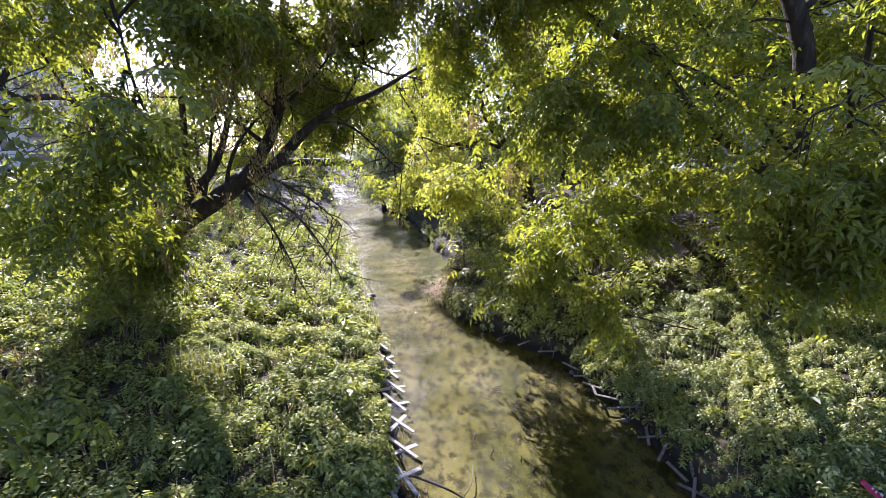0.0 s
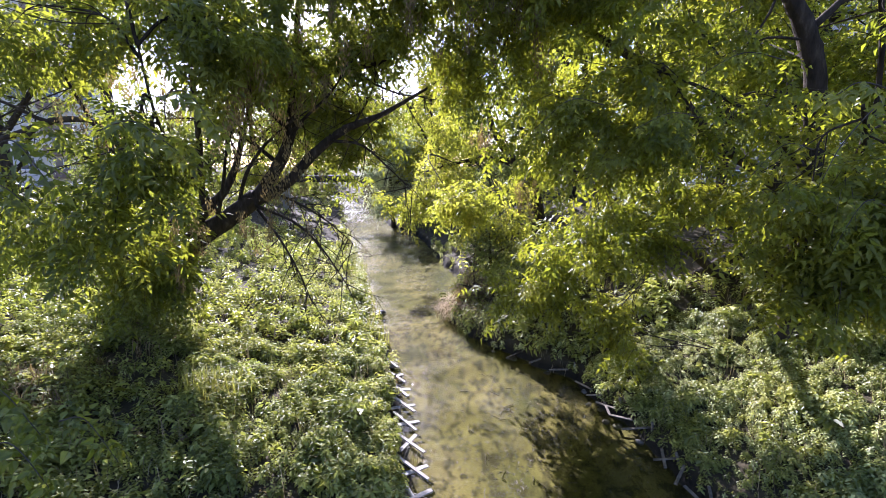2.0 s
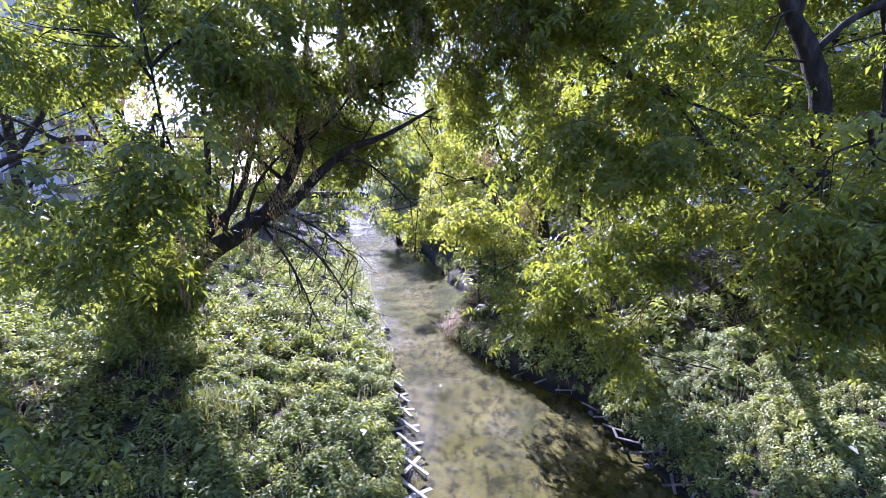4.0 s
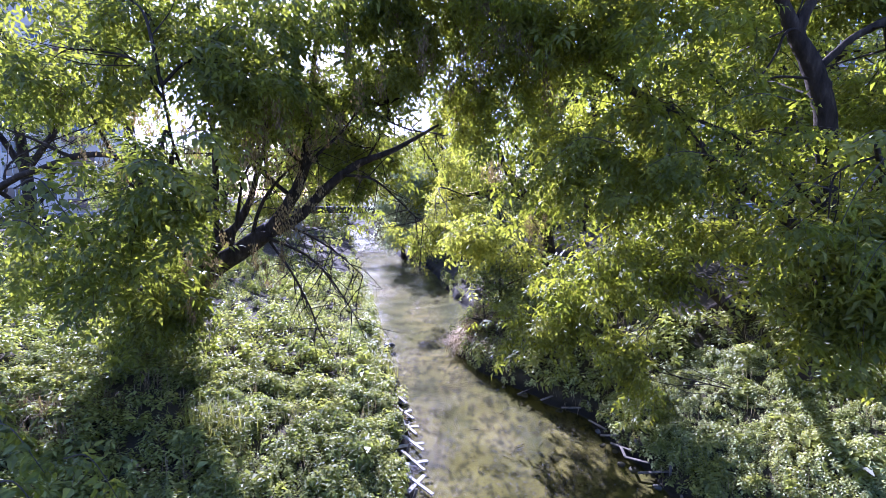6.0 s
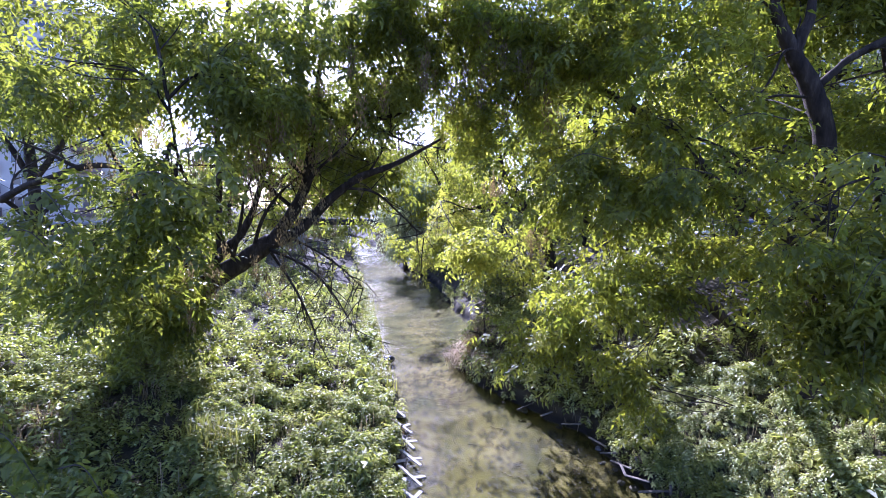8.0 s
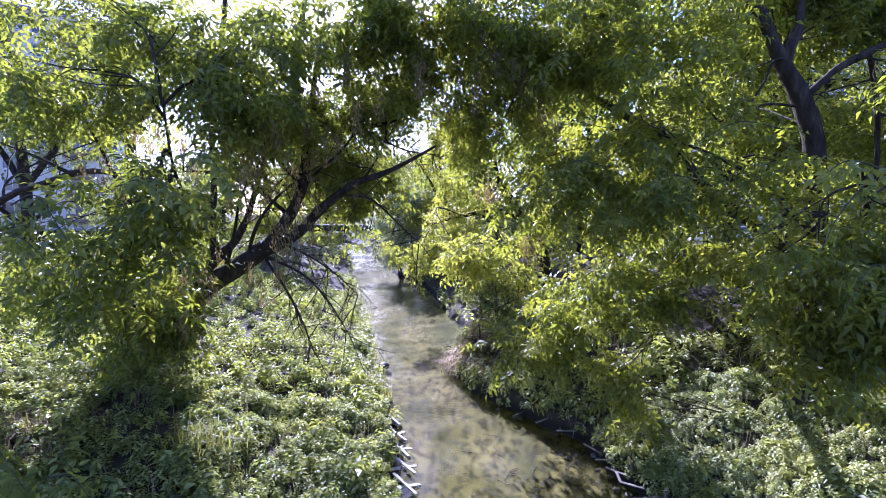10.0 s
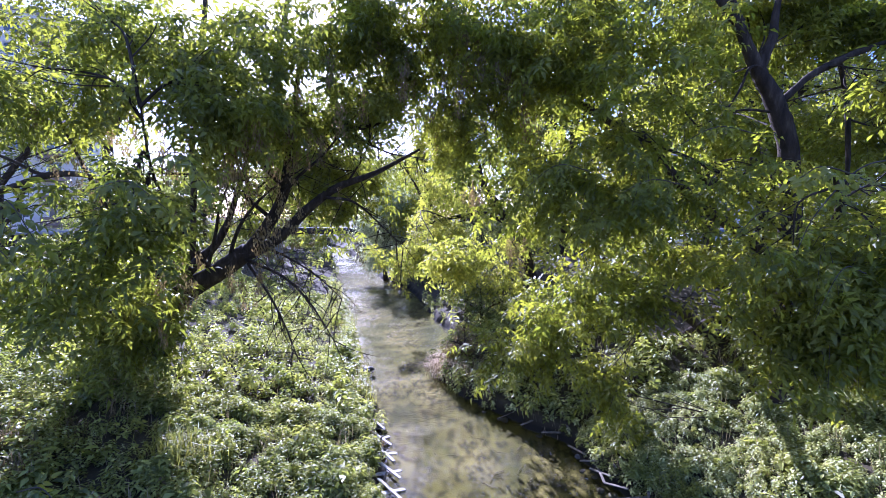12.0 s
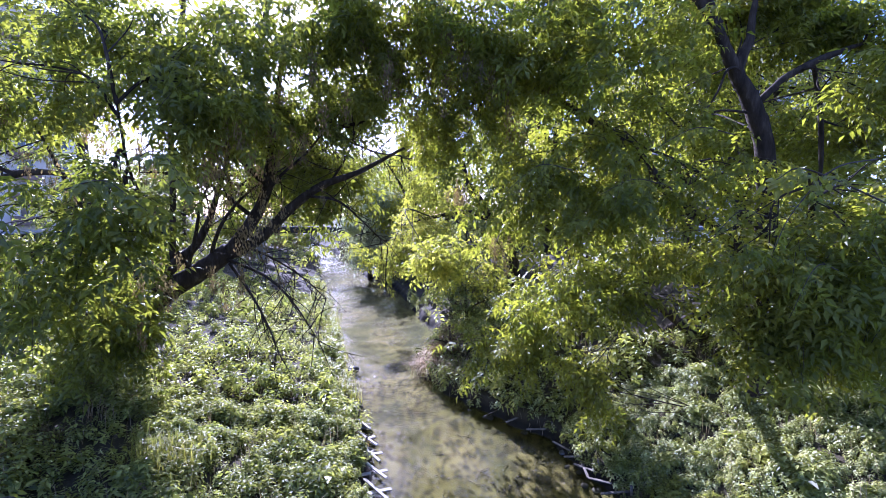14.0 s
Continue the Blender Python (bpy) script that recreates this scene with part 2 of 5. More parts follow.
def curve_points(points, steps):
    """A smooth line through the points."""
    p = np.asarray(points, dtype=float)
    p = np.vstack([2 * p[0] - p[1], p, 2 * p[-1] - p[-2]])
    out = []
    for i in range(1, len(p) - 2):
        for s in np.arange(steps) / steps:
            a, b, c, d = p[i - 1], p[i], p[i + 1], p[i + 2]
            out.append(0.5 * (2 * b + (c - a) * s + (2 * a - 5 * b + 4 * c - d) * s**2 + (3 * b - a - 3 * c + d) * s**3))
    out.append(p[-2])
    return np.array(out)


def tube_arrays(points, radii, sides=10, rough=0.0):
    """Verts and quads of a tapering tube along points."""
    p, r = np.asarray(points, dtype=float), np.asarray(radii, dtype=float)
    tangent = np.gradient(p, axis=0)
    tangent /= np.linalg.norm(tangent, axis=1)[:, None] + 1e-9
    up = np.where(np.abs(tangent[:, 2:3]) > 0.9, [[1.0, 0, 0]], [[0, 0, 1.0]])
    a = np.cross(tangent, up)
    a /= np.linalg.norm(a, axis=1)[:, None]
    for i in range(1, len(a)):
        v = a[i - 1] - tangent[i] * np.dot(a[i - 1], tangent[i])
        a[i] = v / (np.linalg.norm(v) + 1e-9)
    b = np.cross(tangent, a)
    ang = np.arange(sides) * 2 * math.pi / sides
    rr = r[:, None] * (1 + rough * RNG.normal(size=(len(p), sides)))
    v = p[:, None] + rr[..., None] * (np.cos(ang)[None, :, None] * a[:, None] + np.sin(ang)[None, :, None] * b[:, None])
    i, k = np.meshgrid(np.arange(len(p) - 1), np.arange(sides), indexing="ij")
    n = (k + 1) % sides
    f = np.stack([i * sides + k, i * sides + n, (i + 1) * sides + n, (i + 1) * sides + k], -1).reshape(-1, 4)
    v = v.reshape(-1, 3)
    caps = np.array([[(len(p) - 1) * sides + k2 for k2 in range(sides)], [sides - 1 - k2 for k2 in range(sides)]])
    return v, f, caps


def limb_mesh(name, points, radii, mat=None, sides=10, steps=6, rough=0.05):
    p = curve_points(points, steps)
    r = np.interp(np.linspace(0, 1, len(p)), np.linspace(0, 1, len(radii)), radii)
    v, f, caps = tube_arrays(p, r, sides, rough)
    return mesh_data(name, v, [f, caps], mat or BARK, True), p, r


def merged(pieces):
    """Joins (verts, faces) pairs whose faces have one size."""
    verts, faces, at = [], [], 0
    for v, f in pieces:
        verts.append(v)
        faces.append(np.asarray(f) + at)
        at += len(v)
    return np.concatenate(verts), np.concatenate(faces)


def unit(v):
    return v / (np.linalg.norm(v, axis=-1, keepdims=True) + 1e-9)


def place_template(tv, tf, at, x_axis, z_hint, size):
    """Copies of a template at many places: x along x_axis, z near z_hint."""
    x = unit(x_axis)
    y = unit(np.cross(z_hint, x))
    z = np.cross(x, y)
    rot = np.stack([x, y, z], -1)
    v = np.einsum("nij,kj->nki", rot, tv) * size[:, None, None] + at[:, None]
    f = tf[None] + (np.arange(len(at)) * len(tv))[:, None, None]
    return v.reshape(-1, 3), f.reshape(-1, tf.shape[1])


def leaflet(length, width, at=(0, 0, 0), turn=0.0, droop=0.0, fold=0.25):
    """A pointed leaflet, folded along its midrib: 6 verts, 4 triangles."""
    v = np.array([[0, 0, 0], [0.32, 0.5, fold * 0.5], [0.32, -0.5, fold * 0.5], [0.4, 0, 0], [0.72, 0.3, fold * 0.2 - 0.05], [0.72, -0.3, fold * 0.2 - 0.05], [1.0, 0, -0.12]])
    v = v * [length, width, width]
    v[:, 2] -= droop * v[:, 0] ** 2 / max(length, 1e-6)
    c, s = math.cos(turn), math.sin(turn)
    v = v @ np.array([[c, s, 0], [-s, c, 0], [0, 0, 1]]) + np.asarray(at)
    f = np.array([[0, 3, 1], [0, 2, 3], [1, 3, 4], [3, 2, 5], [3, 6, 4], [3, 5, 6]])
    return v, f


def lean_leaflet(length, width, at=(0, 0, 0), turn=0.0, droop=0.0, fold=0.25):
    """The same with fewer corners, for crowns: 5 verts, 4 triangles."""
    v = np.array([[0, 0, 0], [0.4, 0.5, fold * 0.5], [0.4, -0.5, fold * 0.5], [0.45, 0, 0], [1.0, 0, -0.1]]) * [length, width, width]
    v[:, 2] -= droop * v[:, 0] ** 2 / max(length, 1e-6)
    c, s = math.cos(turn), math.sin(turn)
    v = v @ np.array([[c, s, 0], [-s, c, 0], [0, 0, 1]]) + np.asarray(at)
    return v, np.array([[0, 3, 1], [0, 2, 3], [3, 4, 1], [3, 2, 4]])


def simple_leaf(length, width, fold=0.3):
    v = np.array([[0, 0, 0], [0.45 * length, width / 2, fold * width / 2], [0.45 * length, -width / 2, fold * width / 2], [length, 0, -0.1 * length]])
    return v, np.array([[0, 3, 1], [0, 2, 3]])


def compound(pairs, length, width, droop, shape=lean_leaflet):
    pieces = [shape(length * 1.1, width * 1.1, (0.07 + 0.045 * pairs, 0, -0.01), 0.0, droop)]
    for k in range(pairs):
        for side in (1, -1):
            pieces.append(shape(length, width, (0.055 + 0.05 * k, 0, 0), side * (1.15 - 0.12 * k), droop))
    return merged(pieces)


LEAF5 = compound(2, 0.09, 0.038, 0.45)
LEAF3 = compound(1, 0.095, 0.052, 0.5)
FINE5 = compound(2, 0.088, 0.048, 0.4, leaflet)
FINE3 = compound(1, 0.098, 0.060, 0.4, leaflet)
SIMPLE = simple_leaf(0.10, 0.05)
NARROW = simple_leaf(0.12, 0.032)


# ---- ground ----
BANK_Y = np.array([-60, 0, 5.8, 6.9, 8.6, 9.9, 11.6, 13.9, 17.2, 22.5, 29.5, 42.5, 55.8, 80, 140, 400.0])
LEFT_X = np.array([-2.0, -0.4, -0.54, -0.74, -1.1, -1.42, -1.9, -2.65, -3.5, -4.92, -7.0, -10.45, -13.9, -24, -60, -300.0])
RIGHT_Y = np.array([-60, 0, 5.6, 7.4, 8.4, 9.9, 10.7, 11.6, 12.9, 14.2, 16.4, 18.1, 19.9, 22.5, 28.4, 33.4, 37.6, 46.6, 58.3, 80, 140, 400.0])
RIGHT_X = np.array([3.0, 3.6, 3.66, 3.5, 3.16, 2.78, 2.0, 1.25, 0.3, -0.22, 0.0, 0.45, 0.2, -0.55, -1.7, -2.96, -5.4, -7.9, -11.8, -20, -55, -294.0])


def ease(v):
    v = np.clip(v, 0, 1)
    return v * v * (3 - 2 * v)


def wobble(x, y, scale, seed=0.0):
    """Smooth uneven values between about -1 and 1."""
    x, y = np.asarray(x) / scale, np.asarray(y) / scale
    return (np.sin(x * 1.7 + 1.3 * y + seed) + np.sin(-1.1 * x + 2.1 * y + 2 * seed + 1) + np.sin(2.9 * x + 0.7 * y + 3 * seed + 2) * 0.6 + np.sin(0.6 * x - 3.3 * y + seed * 5) * 0.6) / 2.6


def bank_distances(x, y):
    """How far a place lies outside the water on the left and on the right bank."""
    edge = 0.10 * wobble(x * 0, y, 0.35) + 0.06 * wobble(x * 0, y, 0.13, 2)
    return np.interp(y, BANK_Y, LEFT_X) + edge - x, x - np.interp(y, RIGHT_Y, RIGHT_X) + edge


def ground_z(x, y):
    x, y = np.asarray(x, dtype=float), np.asarray(y, dtype=float)
    dl, dr = bank_distances(x, y)
    inside = np.minimum(-dl, -dr)
    bed = -0.04 - 0.26 * (1 - np.exp(-np.clip(inside, 0, None) / 0.7)) + 0.05 * wobble(x, y, 0.6) * ease(inside)
    left = 0.30 * ease(dl / 0.3) + 0.35 * ease(dl / 1.6) + 1.2 * ease(dl / 9) + 1.3 * ease((dl - 8) / 40)
    right = 0.35 * ease(dr / 0.3) + 0.5 * ease(dr / 2.2) + 2.25 * ease(dr / 7.5)
    z = np.where(inside > 0, bed, np.where(dl > 0, left, right) - 0.04)
    return z + np.where(inside > 0, 0, (0.07 * wobble(x, y, 1.1) + 0.03 * wobble(x, y, 0.35, 1)) * ease(-inside / 0.8))


def growing(first, rate, far, cap=1e9):
    """Distances from 0 outwards, in growing steps."""
    at, d, out = 0.0, first, [0.0]
    while at < far:
        at += d
        d = min(d * rate, cap) if at < 14 else d * 1.25
        out.append(at)
    return np.array(out)


def build_ground():
    near = np.arange(3.0, 36.0, 0.16)
    gy = np.concatenate([3.0 - growing(0.3, 1.25, 1800)[:0:-1], near, near[-1] + growing(0.2, 1.1, 1800)[1:]])
    edge = 0.10 * wobble(gy * 0, gy, 0.35) + 0.06 * wobble(gy * 0, gy, 0.13, 2)
    xl, xr = np.interp(gy, BANK_Y, LEFT_X) + edge, np.interp(gy, RIGHT_Y, RIGHT_X) - edge
    out = growing(0.05, 1.12, 1800, 0.22)
    s = np.linspace(0, 1, 30)[1:-1]
    X = np.concatenate([xl[:, None] - out[::-1], xl[:, None] * (1 - s) + xr[:, None] * s, xr[:, None] + out], 1)
    Y = np.repeat(gy[:, None], X.shape[1], 1)
    v = np.stack([X, Y, ground_z(X, Y)], -1).reshape(-1, 3)
    n = X.shape[1]
    i, k = np.meshgrid(np.arange(len(gy) - 1), np.arange(n - 1), indexing="ij")
    f = np.stack([i * n + k, i * n + k + 1, (i + 1) * n + k + 1, (i + 1) * n + k], -1).reshape(-1, 4)
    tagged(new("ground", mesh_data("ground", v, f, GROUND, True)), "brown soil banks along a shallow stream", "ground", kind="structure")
    y = np.concatenate([np.arange(-60, 60, 0.5), np.arange(60, 400, 8)])
    xl, xr = np.interp(y, BANK_Y, LEFT_X) - 0.6, np.interp(y, RIGHT_Y, RIGHT_X) + 0.6
    cols = 9
    s = np.linspace(0, 1, cols)
    v = np.stack([xl[:, None] * (1 - s) + xr[:, None] * s, np.repeat(y[:, None], cols, 1), np.zeros((len(y), cols))], -1).reshape(-1, 3)
    i, k = np.meshgrid(np.arange(len(y) - 1), np.arange(cols - 1), indexing="ij")
    f = np.stack([i * cols + k, i * cols + k + 1, (i + 1) * cols + k + 1, (i + 1) * cols + k], -1).reshape(-1, 4)
    stream = tagged(new("water", mesh_data("water", v, f, WATER, True)), "clear shallow stream with gentle ripples", "water", kind="structure")
    stream.visible_shadow = False


build_ground()

# Breaks in the leaf cover, given by the ground they let the sun reach: x, y, half widths, slant along the sun's way.
SUN_SLANT = -SUN[0] / SUN[1]
SUN_BREAKS = np.array([
    (-2.2, 8.0, 1.3, 3.6, 0), (-3.31, 7.6, 1.75, 1.75, 1), (-3.1, 12.6, 1.1, 4.2, 0), (-4.6, 20.0, 1.5, 5.0, 0), (-9.9, 10.2, 1.3, 2.4, 0), (-8.7, 8.6, 1.1, 1.6, 0), (-8.1, 7.3, 1.1, 1.6, 0), (-7.3, 6.3, 0.9, 0.8, 0), (-6.3, 5.0, 0.7, 0.6, 0), (-6.4, 12.6, 1.2, 1.4, 0),
    (6.05, 6.6, 1.36, 2.85, 1), (-0.62, 8.2, 0.95, 3.4, 1),
    (-1.3, 14.0, 0.9, 3.0, 0), (0.1, 14.3, 0.6, 0.8, 0), (-6.8, 31.0, 2.0, 4.0, 0), (-8.8, 37.5, 2.2, 5.0, 0),
])
# Sprays low in the crowns that stand in the sun: x, y, z, radius.
LIT_SPRAYS = np.array([(-6.4, 7.4, 4.0, 1.15), (-5.6, 6.5, 4.5, 0.85), (-8.2, 9.0, 4.0, 0.9), (-7.2, 8.6, 3.0, 0.9), (-4.9, 6.9, 4.4, 0.6), (3.0, 8.6, 4.2, 0.7), (2.2, 9.4, 2.9, 0.6), (4.72, 6.9, 3.3, 0.3)])


# Gaps through the crowns to the open sky: where they meet the water, their bearing and rise in degrees, radius at the water.
SKY_GAPS = np.array([(3.15, 6.4, 26.2, 35.0, 0.5), (0.85, 9.8, 5.0, 27.0, 0.3), (0.95, 8.7, 6.2, 29.8, 0.35), (1.1, 7.6, 8.2, 33.0, 0.35), (-1.4, 11.2, -7.0, 24.0, 0.35), (-0.95, 9.0, -6.0, 29.0, 0.4), (-0.75, 7.5, -5.5, 33.0, 0.35)])


def in_break(p):
    """How surely a leaf at p is missing: 1 where it would close a break or a gap, falling off at the rim."""
    t = (p[:, 2] - 0.9) / SUN[2]
    g = p - SUN * t[:, None]
    speck = wobble(g[:, 0], g[:, 1], 0.17, 4) + wobble(g[:, 0], g[:, 1], 0.41, 9)
    dl, dr = bank_distances(g[:, 0], g[:, 1])
    speck = np.where((dl < 0) & (dr < 0), 0, speck)
    g[:, :2] += 0.25 * np.stack([wobble(g[:, 0], g[:, 1], 0.4), wobble(g[:, 1], g[:, 0], 0.4, 3)], -1)
    slant = SUN_BREAKS[None, :, 4]
    off_xy = g[:, None, :2] - SUN_BREAKS[None, :, :2]
    off_xy[..., 0] += slant * SUN_SLANT * off_xy[..., 1]
    d = (np.abs(off_xy / SUN_BREAKS[None, :, 2:4]) ** (2 + 2 * slant[..., None])).sum(-1).min(1)
    open_sun = np.where(t > 0.4, np.clip((1.2 - d) / 0.4, 0, 1), 0)
    open_sun = np.maximum(open_sun, np.where(t > 2.0, 0.75 * np.clip((speck - np.where(g[:, 0] < -1, 0.58, 0.7)) / 0.25, 0, 1), 0))
    q = p[:, None] - LIT_SPRAYS[None, :, :3]
    s = q @ SUN
    off = np.linalg.norm(q - s[..., None] * SUN, axis=-1)
    lit = ((s > 1.1) & (off < LIT_SPRAYS[None, :, 3])).any(1)
    bearing, rise = np.radians(SKY_GAPS[:, 2]), np.radians(SKY_GAPS[:, 3])
    way = np.stack([np.sin(bearing) * np.cos(rise), np.cos(bearing) * np.cos(rise), np.sin(rise)], -1)
    w = p[:, None] - np.concatenate([SKY_GAPS[:, :2], np.zeros((len(SKY_GAPS), 1))], 1)[None]
    along = (w * way[None]).sum(-1)
    aside = np.linalg.norm(w - along[..., None] * way[None], axis=-1)
    sky_open = ((along > 0) & (aside < SKY_GAPS[None, :, 4] + 0.06 * along)).any(1)
    return np.where(sky_open, 9.0, np.maximum(open_sun, lit.astype(float)))


# ---- trees ----
def spray_arrays(blobs, leaf, per_twig, size, droop, length, keep=0.12):
    """Twigs inside ellipsoids, with leaves along them. blobs: x, y, z, three half widths, number of twigs."""
    blobs = np.asarray(blobs, dtype=float)
    which = np.repeat(np.arange(len(blobs)), blobs[:, 6].astype(int))
    n = len(which)
    way = unit(RNG.normal(size=(n, 3)))
    rad = RNG.uniform(0, 1, (n, 1)) ** 0.42
    rad *= 1 + 0.28 * wobble(way[:, 0] * 3 + which, way[:, 2] * 3 + way[:, 1] * 2, 0.5)[:, None]
    # the twigs gather in flat fans with gaps between them
    fans = np.maximum(blobs[:, 6] / 14, 4).astype(int)
    pick = (RNG.uniform(size=n) * fans[which]).astype(int)
    seat = which * 100003 + pick
    _, seat = np.unique(seat, return_inverse=True)
    m = seat.max() + 1
    fan_way = unit(RNG.normal(size=(m, 3))) * RNG.uniform(0, 1, (m, 1)) ** 0.4
    flat = np.array([0.72, 0.72, 0.42])
    start = blobs[which, :3] + (fan_way[seat] * 0.85 + way * rad * flat) * blobs[which, 3:6]
    head = unit(0.55 * way + 0.6 * RNG.normal(size=(n, 3)) + [0, 0, -droop])
    reach = RNG.uniform(0.55, 1.2, n) * length
    frac = (np.arange(per_twig) + 0.6) / per_twig
    along = frac[None, :, None] * reach[:, None, None]
    at = start[:, None] + head[:, None] * along
    at[..., 2] -= 0.25 * droop * along[..., 0] ** 2
    side = unit(np.cross(head, [0, 0, 1.0]) + 1e-4)[:, None] * np.where(np.arange(per_twig) % 2, 1, -1)[None, :, None]
    x = unit(0.55 * head[:, None] + 0.8 * side + 0.4 * RNG.normal(size=at.shape) + [0, 0, -0.28])
    z = unit(0.42 * RNG.normal(size=at.shape) + [-0.1, 0.15, 1.0])
    at, x, z = at.reshape(-1, 3), x.reshape(-1, 3), z.reshape(-1, 3)
    ok = RNG.uniform(size=len(at)) >= in_break(at) * (1 - keep)
    ok &= at[:, 2] > ground_z(at[:, 0], at[:, 1]) + 0.12
    ok &= np.linalg.norm(at - np.array(EYE), axis=1) > 1.5
    at, x, z = at[ok], x[ok], z[ok]
    v, f = place_template(*leaf, at, x, z, size * RNG.uniform(0.7, 1.25, len(at)))
    good = ok.reshape(n, per_twig).any(1)
    return v, f, start[good], head[good], reach[good]


def twig_arrays(start, head, reach, radius=0.004):
    a = unit(np.cross(head, [0.3, 0.2, 1.0]))
    b = np.cross(head, a)
    ang = np.arange(3) * 2 * math.pi / 3
    ring = np.cos(ang)[None, :, None] * a[:, None] + np.sin(ang)[None, :, None] * b[:, None]
    mid = start + head * reach[:, None] * 0.5
    end = start + head * reach[:, None] + np.array([0, 0, -0.06])
    rows = np.stack([start[:, None] + ring * radius, mid[:, None] + ring * radius * 0.8, end[:, None] + ring * radius * 0.3], 1)
    v = rows.reshape(-1, 3)
    f = [[r * 3 + k, r * 3 + (k + 1) % 3, r * 3 + 3 + (k + 1) % 3, r * 3 + 3 + k] for r in range(2) for k in range(3)]
    f = np.array(f)[None] + (np.arange(len(start)) * 9)[:, None, None]
    return v, f.reshape(-1, 4)


def bough_arrays(pool, blob, thick=0.03, subs=6):
    """A bough from the nearest limb into an ellipsoid, with its smaller branches."""
    c, r = np.array(blob[:3], dtype=float), np.array(blob[3:6], dtype=float)
    start = pool[np.argmin(np.linalg.norm(pool - c, axis=1))]
    bend = RNG.normal(size=3) * 0.12 * np.linalg.norm(c - start)
    p = curve_points([start, start * 0.6 + c * 0.4 + bend + [0, 0, 0.15], c], 6)
    pieces = [tube_arrays(p, np.linspace(thick, thick * 0.4, len(p)), 6, 0.05)[:2]]
    for _ in range(subs):
        s = p[RNG.integers(len(p) // 3, len(p))]
        e = c + unit(RNG.normal(size=3)) * r * RNG.uniform(0.6, 1.0)
        mid = (s + e) / 2 + RNG.normal(size=3) * 0.1 * np.linalg.norm(e - s)
        q = curve_points([s, mid, e], 5)
        pieces.append(tube_arrays(q, np.linspace(thick * 0.42, 0.004, len(q)), 5, 0.05)[:2])
    return pieces


def tree(name, label, base, limbs, blobs, leaf, mat, per_twig=7, size=1.0, droop=0.5, length=0.6, thick=0.03, subs=6, group="", crown_label="", keep=0.06):
    """A tree with its trunk, limbs, boughs, twigs and leaf crown. limbs: (name, points, radii)."""
    global RNG
    RNG = np.random.default_rng(int(1000 * abs(base[0]) + 10 * abs(base[1])))
    root = thing(name, label, "tree", base, group)
    lines = []
    for kind, pts, radii in limbs:
        me, p, _ = limb_mesh(kind, pts, radii)
        part(kind, me, root)
        lines.append(p)
    pool = np.concatenate(lines)
    for blob in blobs:
        main, *forks = bough_arrays(pool, blob, thick, subs)
        bough = part("bough", mesh_data("bough", *main, BARK, True), root)
        for fork in forks:
            part("branch", mesh_data("branch", *fork, BARK, True), bough)
    v, f, s, h, r = spray_arrays(blobs, leaf, per_twig, size, droop, length, keep)
    tagged(part("twig", mesh_data("twig", *twig_arrays(s, h, r), TWIG), root), kind="stuff")
    tagged(part("crown", mesh_data("crown", v, f, mat), root, crown_label), kind="stuff")
    return root


def foot(x, y):
    return float(ground_z(x, y))


